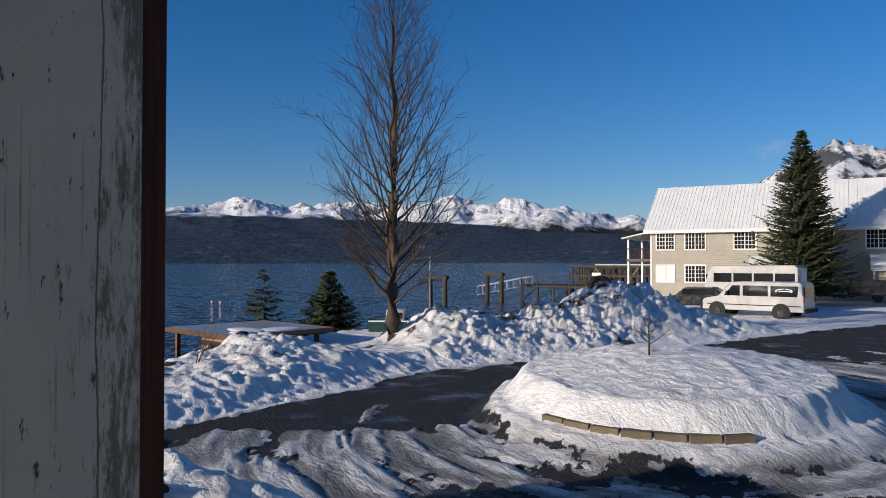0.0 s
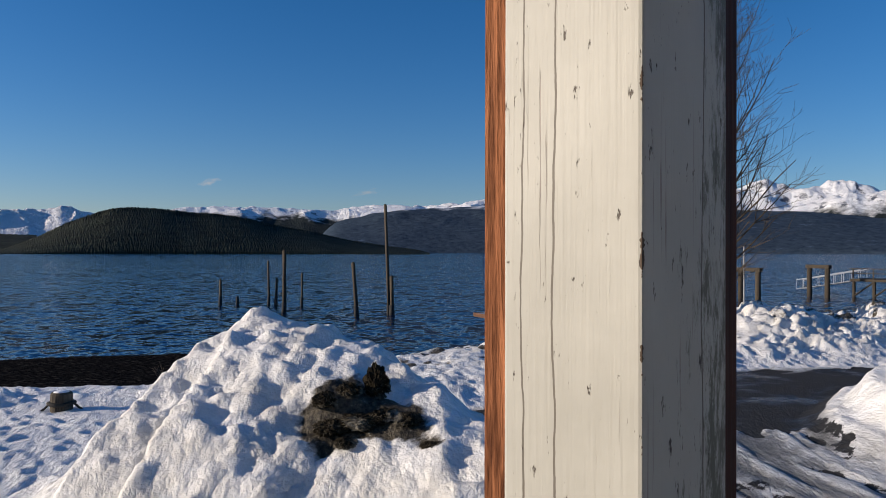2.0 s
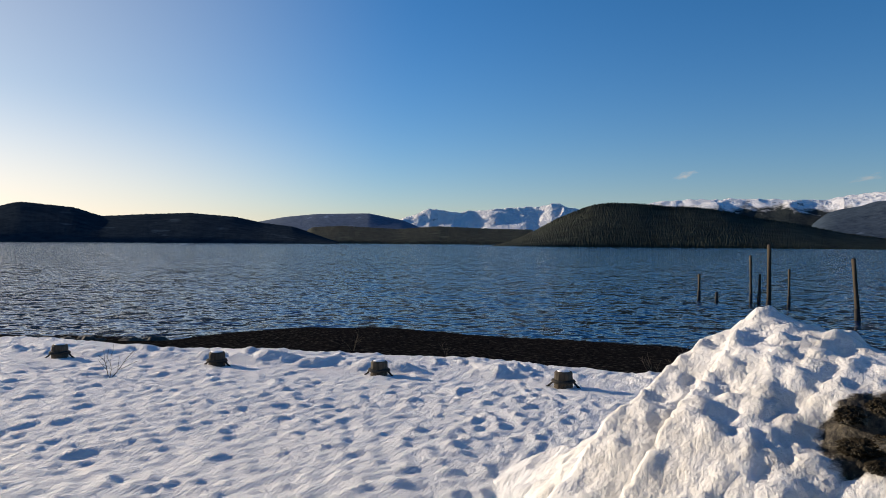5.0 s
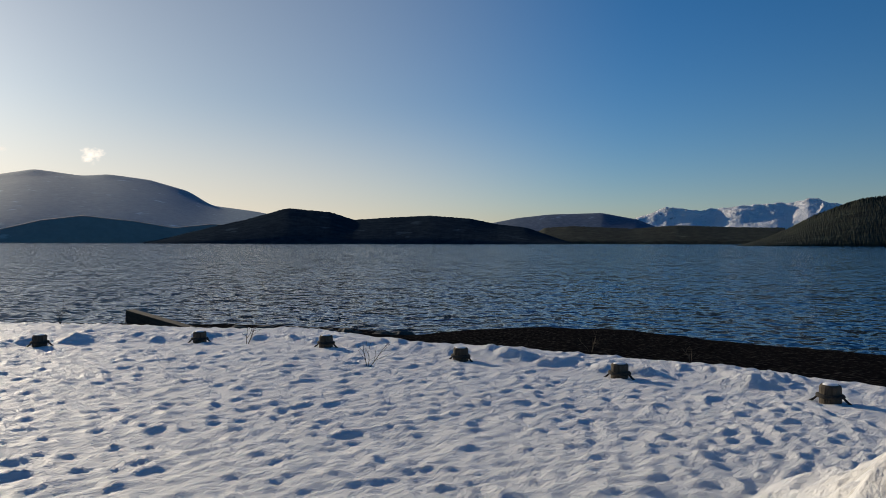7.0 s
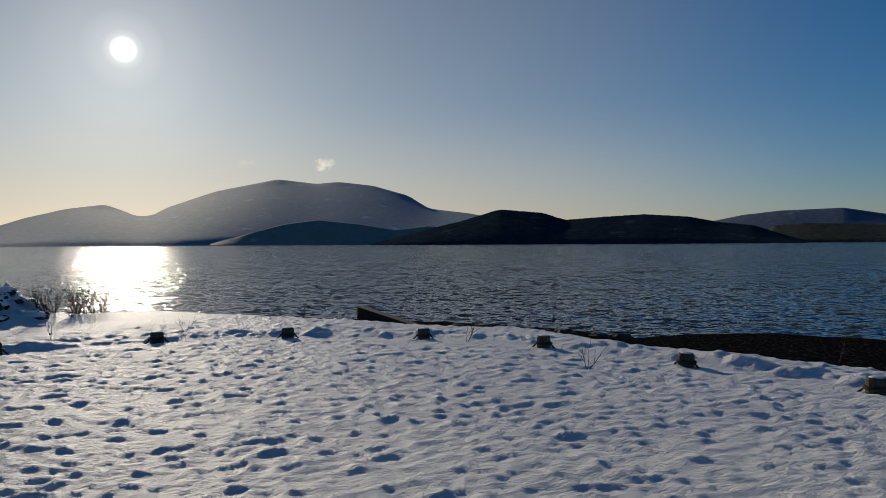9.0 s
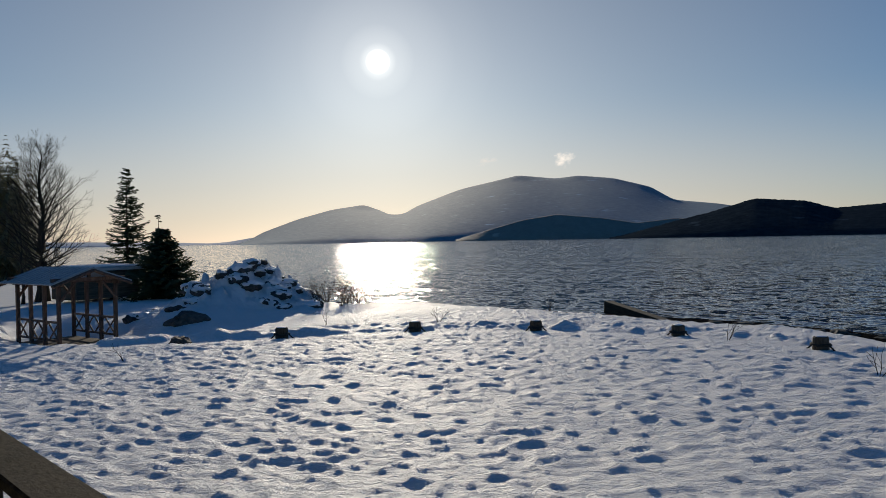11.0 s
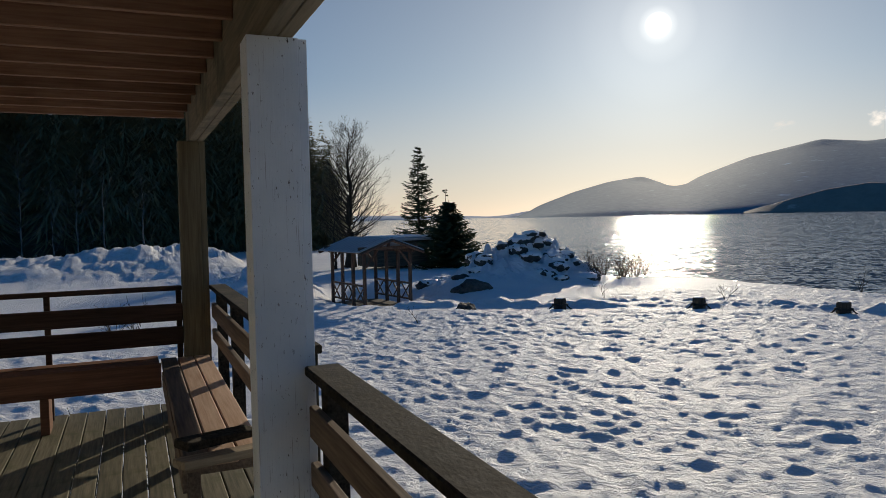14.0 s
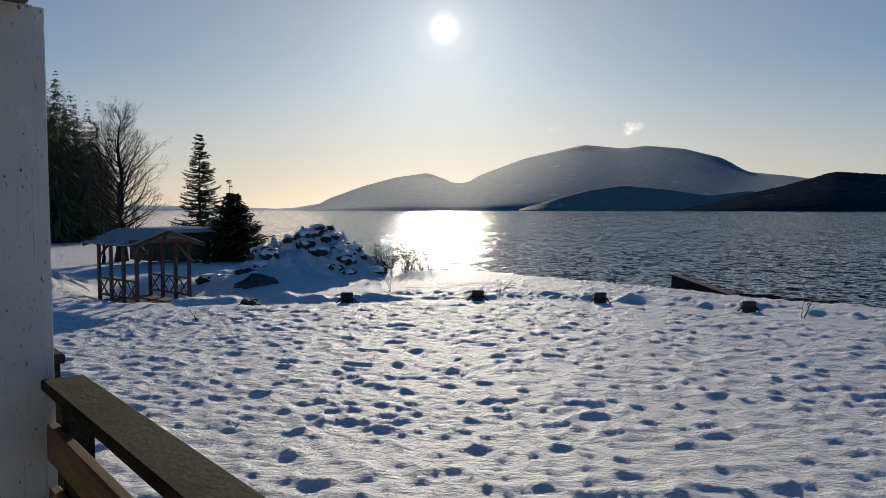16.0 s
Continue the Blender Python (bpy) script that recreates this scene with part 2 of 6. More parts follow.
def mountain_mat(name, forest_dark, forest_light, rock, snowline, span, relief=5.0, bare=0.70, gloss=0.1):
    """Forest below, snow and bare rock above a ragged snow line (metres)."""
    m, n, l, b = nodes_of(name)
    v = mapped(n, l, "Object")
    geo = n.new("ShaderNodeNewGeometry")
    sep, nrm = n.new("ShaderNodeSeparateXYZ"), n.new("ShaderNodeSeparateXYZ")
    l.new(v, sep.inputs[0])
    l.new(geo.outputs["Normal"], nrm.inputs[0])
    big, fine = noise_node(n, l, v, 0.006, 8, 0.62), noise_node(n, l, v, 0.035, 6, 0.7)
    forest = ramp(n, l, fine, [(0.35, forest_dark), (0.68, forest_light)])
    forest = mixc(n, l, ramp(n, l, noise_node(n, l, v, 0.011, 7, 0.6), [(0.62, (0, 0, 0)), (0.72, (1, 1, 1))]), forest, tuple(x * 1.9 for x in forest_light))
    top = mixc(n, l, ramp(n, l, maths(n, l, "ADD", maths(n, l, "MULTIPLY", nrm.outputs["Z"], 0.55), maths(n, l, "MULTIPLY", noise_node(n, l, v, 0.016, 9, 0.68), 1.0)), [(bare, (0, 0, 0)), (bare + 0.10, (1, 1, 1))]), rock, (0.86, 0.87, 0.89))
    line = maths(n, l, "ADD", maths(n, l, "DIVIDE", maths(n, l, "SUBTRACT", sep.outputs["Z"], snowline), span), maths(n, l, "MULTIPLY", maths(n, l, "SUBTRACT", big, 0.5), 2.4))
    c = mixc(n, l, ramp(n, l, line, [(0.3, (0, 0, 0)), (0.7, (1, 1, 1))]), forest, top)
    l.new(c, b.inputs["Base Color"])
    b.inputs["Roughness"].default_value = 0.9
    b.inputs["Specular IOR Level"].default_value = gloss
    bump(n, l, maths(n, l, "ADD", fine, big), 0.9, relief, b)
    return m


def leaf_mat(name, dark, light):
    m, n, l, b = nodes_of(name)
    geo = n.new("ShaderNodeNewGeometry")
    c = ramp(n, l, geo.outputs["Random Per Island"], [(0.0, dark), (1.0, light)])
    l.new(mixc(n, l, noise_node(n, l, mapped(n, l), 1.5, 3), c, light), b.inputs["Base Color"])
    b.inputs["Roughness"].default_value = 0.8
    b.inputs["Specular IOR Level"].default_value = 0.2
    return m


GROUND, SNOW, WATER = ground_mat(), snow_mat(), water_mat()

# ---- building blocks ----


def finish(name, bm, mat, parent=None, label="", smooth=False):
    me = bpy.data.meshes.new(name)
    bm.to_mesh(me)
    bm.free()
    for mm in (mat if isinstance(mat, (list, tuple)) else [mat]):
        me.materials.append(mm)
    if smooth:
        me.polygons.foreach_set("use_smooth", [True] * len(me.polygons))
    ob = new(name, me)
    ob.parent = parent
    if label:
        ob["label"] = label
    return ob


def part(name, bm, mat, parent, label="", smooth=False):
    return finish(name, bm, mat, parent, label, smooth)


def thing(name, m, label, category, group="", kind=""):
    e = new(name)
    e.matrix_world = m
    e.empty_display_size = 0.2
    return tagged(e, label, category, group, kind)


def add_box(bm, x0, x1, y0, y1, z0, z1, bevel=0.0, m=None, seg=1):
    r = bmesh.ops.create_cube(bm, size=1.0)
    vs = r["verts"]
    for v in vs:
        v.co = Vector(((x0 + x1) / 2 + v.co.x * (x1 - x0), (y0 + y1) / 2 + v.co.y * (y1 - y0), (z0 + z1) / 2 + v.co.z * (z1 - z0)))
    if bevel:
        es = {e for v in vs for e in v.link_edges}
        rb = bmesh.ops.bevel(bm, geom=list(es), offset=bevel, segments=seg, affect="EDGES", profile=0.6)
        vs = list({v for f in rb["faces"] for v in f.verts} | {v for v in vs if v.is_valid})
    if m is not None:
        bmesh.ops.transform(bm, matrix=m, verts=vs)
    return vs


def box(x0, x1, y0, y1, z0, z1, bevel=0.0, m=None, seg=1):
    bm = bmesh.new()
    add_box(bm, x0, x1, y0, y1, z0, z1, bevel, m, seg)
    return bm


def add_tube(bm, pts, radii, sides=8, cap=True):
    """A tapered tube through points."""
    rings = []
    for i, p in enumerate(pts):
        a = Vector(pts[min(i + 1, len(pts) - 1)]) - Vector(pts[max(i - 1, 0)])
        q = a.normalized().to_track_quat("Z", "Y")
        rings.append([bm.verts.new(Vector(p) + q @ Vector((radii[i] * math.cos(2 * math.pi * k / sides), radii[i] * math.sin(2 * math.pi * k / sides), 0))) for k in range(sides)])
    for a, b in zip(rings, rings[1:]):
        for k in range(sides):
            bm.faces.new((a[k], a[(k + 1) % sides], b[(k + 1) % sides], b[k]))
    if cap:
        bm.faces.new(rings[0][::-1])
        bm.faces.new(rings[-1])
    return rings


def tube(pts, radii, sides=8):
    bm = bmesh.new()
    add_tube(bm, pts, radii, sides)
    return bm


def mesh_from(name, verts, faces, mat, parent=None, smooth=True, attrs=None):
    me = bpy.data.meshes.new(name)
    me.from_pydata(verts, [], faces)
    if smooth:
        me.polygons.foreach_set("use_smooth", [True] * len(me.polygons))
    me.materials.append(mat)
    for k, a in (attrs or {}).items():
        at = me.attributes.new(k, "FLOAT", "POINT")
        at.data.foreach_set("value", np.asarray(a, dtype=np.float32))
    me.update()
    ob = new(name, me)
    ob.parent = parent
    return ob


# ---- noise on arrays ----
def hash01(i, j, seed):
    h = (i.astype(np.int64) * 374761393 + j.astype(np.int64) * 668265263 + seed * 974634777) & 0xFFFFFFFF
    h = ((h ^ (h >> 13)) * 1274126177) & 0xFFFFFFFF
    return ((h ^ (h >> 16)) & 0xFFFF) / 65535.0


def vnoise(x, y, seed=0):
    xi, yi = np.floor(x), np.floor(y)
    fx, fy = x - xi, y - yi
    fx, fy = fx * fx * (3 - 2 * fx), fy * fy * (3 - 2 * fy)
    a, b = hash01(xi, yi, seed), hash01(xi + 1, yi, seed)
    c, d = hash01(xi, yi + 1, seed), hash01(xi + 1, yi + 1, seed)
    return (a * (1 - fx) + b * fx) * (1 - fy) + (c * (1 - fx) + d * fx) * fy


def fbm(x, y, octaves=4, seed=0, gain=0.5):
    s, amp, tot = 0.0, 1.0, 0.0
    for o in range(octaves):
        s = s + amp * vnoise(x * 2 ** o + 17.3 * o, y * 2 ** o - 9.1 * o, seed + o)
        tot += amp
        amp *= gain
    return s / tot


def worley(x, y, seed=0, loose=1.0):
    """Distance to the nearest scattered point, and that point's random value."""
    xi, yi = np.floor(x), np.floor(y)
    best, val = np.full(x.shape, 9.0), np.zeros(x.shape)
    for di in (-1, 0, 1):
        for dj in (-1, 0, 1):
            ci, cj = xi + di, yi + dj
            d = np.hypot(ci + 0.5 + loose * (hash01(ci, cj, seed) - 0.5) - x, cj + 0.5 + loose * (hash01(ci, cj, seed + 5) - 0.5) - y)
            near = d < best
            best, val = np.where(near, d, best), np.where(near, hash01(ci, cj, seed + 9), val)
    return best, val


def soft_cells(x, y, seed=0, loose=1.0, k=9.0):
    """Rounded bowls round scattered points: squared distance with soft ridges."""
    xi, yi = np.floor(x), np.floor(y)
    s = np.full(x.shape, 1e-9)
    for di in (-1, 0, 1):
        for dj in (-1, 0, 1):
            ci, cj = xi + di, yi + dj
            dx, dy = ci + 0.5 + loose * (hash01(ci, cj, seed) - 0.5) - x, cj + 0.5 + loose * (hash01(ci, cj, seed + 5) - 0.5) - y
            s = s + np.exp(-k * (dx * dx + dy * dy)) * (0.8 + 0.4 * hash01(ci, cj, seed + 9))
    return -np.log(s) / k


def line_distance(x, y, pts):
    """Signed distance to a broken line (positive on the right of its direction) and the way along it."""
    best, sign, along = np.full(x.shape, 1e9), np.ones(x.shape), np.zeros(x.shape)
    run = 0.0
    for (ax, ay), (bx, by) in zip(pts, pts[1:]):
        dx, dy = bx - ax, by - ay
        ll = math.hypot(dx, dy)
        t = np.clip(((x - ax) * dx + (y - ay) * dy) / ll ** 2, 0, 1)
        d = np.hypot(x - ax - t * dx, y - ay - t * dy)
        near = d < best - 1e-9
        best = np.where(near, d, best)
        sign = np.where(near, np.where(dx * (y - ay) - dy * (x - ax) < 0, 1.0, -1.0), sign)
        along = np.where(near, run + t * ll, along)
        run += ll
    return best * sign, along


def smooth01(a, lo, hi):
    t = np.clip((a - lo) / (hi - lo), 0, 1)
    return t * t * (3 - 2 * t)


# ---- ground ----
SEA = -1.3
SNOW_EDGE = [(-9, 150), (-9.5, 66), (-10.5, 40), (-14.0, 31), (-16.5, 24), (-15.5, 18), (-15.4, 13), (-16.3, 7.3), (-19.0, 3.8), (-21.0, 0.0), (-21.6, -2.2), (-22.1, -4.6), (-22.9, -6.5),
             (-24.6, -8.6), (-24.6, -11.0), (-24.4, -13.8), (-24.6, -17.2), (-24.5, -20.2), (-24.6, -24), (-24.8, -27.6), (-22.6, -28.7), (-20.2, -29.2), (-20.0, -32), (-21.5, -37), (-22, -44), (-20, -58), (-21, -70), (-30, -110)]
SHORE = [(-13, 150), (-12.5, 66), (-13.5, 42), (-17, 33), (-20, 27), (-21.5, 20), (-25.5, 16.6), (-29, 14.3), (-33, 8), (-37, 3), (-38, -1.3), (-36, -5), (-33.2, -7.2), (-35, -10.3),
         (-36.0, -16), (-35.2, -24), (-34, -29), (-28, -33), (-25, -38), (-26.5, -44.5), (-24.5, -58), (-26, -70), (-38, -110)]
HEAP_RIDGE = [(-9.2, 2.75), (-8.0, 3.0), (-7.2, 3.25), (-6.79, 3.41), (-6.57, 3.65), (-5.92, 3.83), (-5.3, 3.96), (-4.71, 4.03), (-4.07, 3.98), (-3.47, 3.94), (-2.9, 3.98), (-2.2, 4.2)]
HEAP_RUN = [0] + np.cumsum([math.dist(a, b) for a, b in zip(HEAP_RIDGE, HEAP_RIDGE[1:])]).tolist()
HEAP_TOP = [0.45, 1.05, 1.68, 2.20, 2.40, 2.34, 2.18, 1.94, 1.78, 1.68, 1.55, 1.35]
# the line of mooring posts, with a low wall of ploughed snow just seaward of it
POST_LINE = [(-12.6, 9.5), (-14.0, 6.8), (-15.25, 4.66), (-17.25, 0.85), (-19.08, -3.08), (-20.6, -7.28), (-20.92, -11.43), (-19.42, -15.72), (-16.6, -18.6), (-12.91, -20.88), (-9.4, -22.9), (-5.0, -25.0)]
BANK_FOOT = [(-11.5, 7.6), (-9.6, 10.2), (-9.2, 12.7), (-8.4, 15.2), (-7.7, 18.8), (-6.1, 21.3), (-3.7, 23.9), (2.6, 33.5)]
BANK_HEIGHT = ([0, 3.5, 5, 6, 7, 8, 9, 10, 11, 12, 13, 14, 15, 16, 17, 18, 19, 20, 21, 22, 23, 24, 25, 26, 27, 28, 29, 30.3],
               [0.3, 0.35, 0.4, 0.5, 0.62, 0.88, 1.02, 0.95, 0.6, 0.32, 0.38, 0.95, 1.38, 1.12, 0.95, 1.0, 1.15, 1.35, 1.55, 1.9, 2.2, 2.28, 2.08, 1.7, 1.35, 1.05, 0.75, 0.4])


def bump_at(x, y, cx, cy, rx, ry, turn=0.0, power=1.0):
    c, s = math.cos(radians(turn)), math.sin(radians(turn))
    u, v = ((x - cx) * c + (y - cy) * s) / rx, (-(x - cx) * s + (y - cy) * c) / ry
    return np.exp(-((u * u + v * v) ** power))


def ground_height(x, y):
    """Height of the snow, road and beach, with the shares of road, beach and soil."""
    edge, _ = line_distance(x, y, SNOW_EDGE)      # positive: seaward
    shore, _ = line_distance(x, y, SHORE)
    foot, along = line_distance(x, y, BANK_FOOT)  # positive: on the road's side
    foot = -foot + 0.5 * (fbm(x * 0.7, y * 0.7, 3, 41) - 0.5)
    # open snow with melt cups and a gentle swell
    wx, wy = x + 0.30 * fbm(x * 0.8, y * 0.8, 1, 3), y + 0.30 * fbm(x * 0.8, y * 0.8, 1, 4)
    su, sv = 0.64 * wx + 0.77 * wy, 0.77 * wx - 0.64 * wy   # along and across the sun's bearing
    bowl = soft_cells(su * 3.9, sv * 2.9, 7, 0.76, 8.0)
    patchy = 0.8 + 0.4 * fbm(x * 0.5, y * 0.5, 2, 25)
    fine_bowl = soft_cells(su * 6.0, sv * 4.2, 13, 0.9)
    cups = (0.104 * bowl + 0.026 * fine_bowl) * patchy + 0.050 * (fbm(su * 5.0, sv * 2.4, 4, 24, 0.55) - 0.5) + 0.035 * (fbm(x * 1.6, y * 1.6, 3, 23) - 0.5)
    cups = cups * (1 - 0.8 * smooth01(y, -21.5, -25))
    snow = 0.16 * (fbm(x * 0.22, y * 0.22, 3, 21) - 0.5) + cups
    # low wall of ploughed snow just seaward of the mooring posts
    post, run = line_distance(x, y, POST_LINE)
    post = post + 0.5 * (fbm(x * 0.9, y * 0.9, 3, 6) - 0.5)
    reach = smooth01(run, 1.0, 4.0) * smooth01(run, 53, 49)
    wall = 0.02 + 0.55 * np.clip(fbm(x * 0.75, y * 0.75, 4, 5, 0.6) - 0.46, 0, 1) + 0.30 * np.clip(fbm(x * 1.7, y * 1.7, 3, 8) - 0.45, 0, 1)
    step = smooth01(post, 0.25, 0.75)
    snow = snow * (1 - 0.5 * reach * np.exp(-((post - 0.2) / 1.0) ** 2))
    snow = snow + reach * (wall * step * np.exp(-(np.clip(post - 0.9, 0, 9) / 1.1) ** 2) - 0.04 * np.exp(-((post + 0.05) / 0.55) ** 2))
    # ploughed banks beside the road
    h = np.interp(along, *BANK_HEIGHT)
    qx, qy = x + 0.35 * fbm(x * 1.3, y * 1.3, 3, 31), y + 0.35 * fbm(x * 1.3, y * 1.3, 3, 33)
    lump, lr = worley(qx * 0.95, qy * 0.95, 17)
    lump2, lr2 = worley(qx * 2.3, qy * 2.3, 27)
    lump3, lr3 = worley(qx * 4.6, qy * 4.6, 20)
    dome = np.clip(1 - lump2 ** 2 * 1.25, 0, 1) * (0.15 + 1.2 * lr2 ** 1.6)
    crumb = np.clip(1 - lump3 ** 2 * 1.3, 0, 1) * (0.2 + lr3)
    chunk = (0.35 + 0.9 * lr) * np.clip(1.05 - lump ** 2, 0, 1) + 0.20 * dome
    rise = smooth01(foot, 0.0, 1.8) * (1 - 0.92 * smooth01(foot, 4.4, 6.4))
    crest = smooth01(foot, 1.1, 4.0)
    ends = smooth01(along, 0.0, 2.5) * smooth01(along, 30.3, 29.5)
    shard = 0.27 * (dome - 0.55) + 0.16 * (crumb - 0.4) + 0.10 * (fbm(x * 4.5, y * 4.5, 3, 38) - 0.5)
    crag = 0.22 * (0.5 - np.abs(fbm(qx * 1.9, qy * 1.9, 5, 36, 0.62) - 0.5) * 3.4) - 0.04
    rubble = 2.6 * np.clip(fbm(x * 0.42, y * 0.42, 3, 39) - 0.30, 0, 0.42)
    shard, crag = shard * (0.15 + 1.2 * rubble), crag * (0.25 + 1.0 * rubble)
    bank = rise * ends * ((np.minimum(h, 0.48) + np.clip(h - 0.48, 0, 3) * crest) * (0.94 + 0.22 * (chunk - 0.7)) + np.clip(h, 0.0, 1.0) * (0.36 * shard + crag))
    # heap beside the porch: a ridge falling from its peak towards the steps, with a broad face to the sun
    back, hrun = line_distance(x + 0.08 * (fbm(x * 1.3, y * 1.3, 3, 53) - 0.5), y + 0.10 * (fbm(x * 1.1, y * 1.1, 3, 54) - 0.5), HEAP_RIDGE)
    sunny = np.interp(back, [0, 0.25, 0.6, 0.95, 1.4, 1.8, 2.6, 3.6, 4.6], [0, 0.05, 0.20, 0.44, 0.64, 0.98, 1.6, 2.15, 2.6])
    shady = np.interp(-back, [0, 0.25, 0.6, 1.2, 1.9, 2.6], [0, 0.08, 0.40, 1.15, 2.0, 2.6])
    heap = np.clip(np.interp(hrun, HEAP_RUN, HEAP_TOP) - np.where(back > 0, sunny, shady), 0, 3)
    hm = smooth01(heap, 0.1, 0.8)
    steep = hm * smooth01(heap, 1.1, 1.7) * smooth01(hrun, 5.3, 4.2)
    hx, hy = x + 0.22 * fbm(x * 1.6, y * 1.6, 2, 53), y + 0.8 * heap + 0.22 * fbm(x * 1.6, y * 1.6, 2, 54)
    b1, c1 = worley(hx * 1.5, hy * 1.5, 55)
    b2, c2 = worley(hx * 4.2, hy * 3.8, 56)
    b3, c3 = worley(hx * 8.5, hy * 7.5, 57)
    billow = 0.05 * (0.4 - b1 ** 2) * (0.4 + c1) + 0.11 * (0.4 - b2 ** 2) * (0.5 + 0.9 * c2) + 0.07 * (0.4 - b3 ** 2) * (0.6 + 0.8 * c3)
    ledges = 0.05 * (0.42 - np.abs(fbm(hx * 1.6, hy * 1.6, 5, 58, 0.6) - 0.5) * 4.0)
    heap = heap + (0.25 * hm + 0.5 * steep) * (billow + ledges) + hm * (0.10 * (fbm(x * 0.9, y * 0.9, 2, 51) - 0.5) + 0.10 * (fbm(hx * 6.0, hy * 6.0, 4, 59, 0.65) - 0.5))
    # planted island in the turning loop
    u, v = (x + 1.1) / 3.5, (y - 15.9) / 4.6
    e = np.sqrt(u * u + v * v) + 0.05 * (fbm(x * 0.8, y * 0.8, 2, 61) - 0.5)
    island = 0.52 * smooth01(e, 1.0, 0.84) + 0.36 * smooth01(e, 0.95, 0.1) + 0.30 * smooth01(e, 1.20, 1.0)
    # snow banks before the woods, and the hillside
    south = np.exp(-((y + 45 + 0.1 * x) / np.where(y + 0.1 * x > -45, 8.5, 4.0)) ** 2) * (0.55 + 1.5 * fbm(x * 0.22, y * 0.22, 4, 71) + 0.22 * chunk + 0.5 * shard) * smooth01(x, -9, -3)
    rocks = 1.85 * bump_at(x, y, -16.9, -30.0, 3.1, 1.9, 12) + 0.35 * bump_at(x, y, -12.5, -28, 3.0, 1.5) - 0.72 * bump_at(x, y, -9.5, -28.3, 2.5, 3.3, 10, 1.6) + 0.75 * bump_at(x, y, -5.3, -31.5, 1.9, 2.6) * (0.5 + 0.6 * chunk)
    hill = np.clip(-72 - y, 0, 80) * 0.60 * smooth01(x, -24, 12) * (0.8 + 0.4 * fbm(x * 0.08, y * 0.08, 3, 72))
    # road: wheel-worn ice and bare asphalt
    loop = smooth01(foot, 0.25, -0.35) * smooth01(y + 0.45 * (x + 8.8), 8.8, 9.7) * smooth01(e, 1.02, 1.12) * smooth01(heap, 0.3, 0.08)
    loop = loop * smooth01(y, 60, 55) * smooth01(x, 30, 26) * smooth01(along, 0.5, 2.0)
    width = np.interp(along, [3.5, 4.2, 4.75, 6.25, 40], [0.3, 0.9, 2.4, 4.1, 4.3])
    bare = smooth01(foot, 0.1, -0.3) * smooth01(-foot, width + 0.5, width - 0.4) * smooth01(y, 9.0, 10.0)
    far_road = smooth01(y, 24, 31) * smooth01(x, -1, 3) * 0.85
    turn_r, turn_a = np.hypot(x + 1.1, (y - 15.9) * 0.8), np.arctan2((y - 15.9) * 0.8, x + 1.1)
    slush = 0.6 * fbm(turn_a * 4.0, turn_r * 3.6, 5, 81) + 0.4 * fbm(x * 0.6, y * 0.6, 4, 84)
    road = loop * np.clip(0.27 + 1.0 * bare + far_road + 3.4 * (slush - 0.50), 0, 1.05)
    rut = fbm(turn_a * 5.0, turn_r * 4.2, 3, 82, 0.65)
    ice = 0.10 * (1 - smooth01(road, 0.25, 0.6)) * rut ** 1.5
    yard = -0.02 + ice
    z = snow * (1 - loop) + yard * loop
    z = z * (1 - smooth01(e, 1.05, 0.98)) + cups * 0.9 * smooth01(e, 1.05, 0.98)
    pile = bump_at(x, y, -16.9, -30.0, 3.6, 2.1, 12, 1.3)
    z = z + bank + heap + island + south + rocks * (0.8 + 0.3 * chunk) + pile * (0.55 * (dome - 0.45) + 0.30 * (crumb - 0.4)) + hill
    # beach
    dE, dS = np.clip(edge, 0, None), np.clip(-shore, 0, None)
    w = dE / (dE + dS + 1e-6)
    sand = -0.12 + (SEA + 0.12) * np.where(shore > 0, 1, w) - 0.09 * np.clip(shore, 0, 40) + 0.10 * (fbm(x * 0.5, y * 0.5, 4, 91) - 0.5)
    wob = edge + 0.9 * (fbm(x * 0.6, y * 0.6, 3, 92) - 0.5)
    sea = smooth01(wob, -0.35, 0.45)
    z = z * (1 - sea) + sand * sea
    beach = smooth01(wob, -0.1, 0.25)
    dirt = bump_at(x, y, -4.80, 3.36, 0.30, 0.34, 0, 2.0) + bump_at(x, y, -4.42, 3.58, 0.32, 0.24, 0, 2.0) + 0.8 * bump_at(x, y, -3.96, 3.52, 0.14, 0.08) + 0.8 * bump_at(x, y, -3.38, 3.57, 0.10, 0.14)
    dirt = dirt + 0.9 * smooth01(y, -70, -73) * smooth01(x, -24, -18)
    dirt = dirt + rise * ends * crest * (lr2 > 0.72) * 0.60 + 0.8 * bump_at(x, y, -6.7, 19.5, 0.8, 0.5) * (lr2 > 0.4) + 0.75 * bump_at(x, y, -3.1, 25.9, 0.8, 0.5) * (lr2 > 0.3)
    lumpy = np.clip(0.6 * smooth01(e, 1.25, 1.1) + hm + rise * ends * smooth01(h, 0.2, 0.5) + 0.8 * smooth01(south, 0.3, 0.8), 0, 1)
    return z, road, beach, np.clip(dirt, 0, 1), lumpy, loop, rut


def spaced(stops):
    out = [stops[0][0]]
    for (a, da), (b, db) in zip(stops, stops[1:]):
        while out[-1] < b - 1e-6:
            t = (out[-1] - a) / (b - a)
            out.append(min(b, out[-1] + da + (db - da) * t))
    return np.array(out)


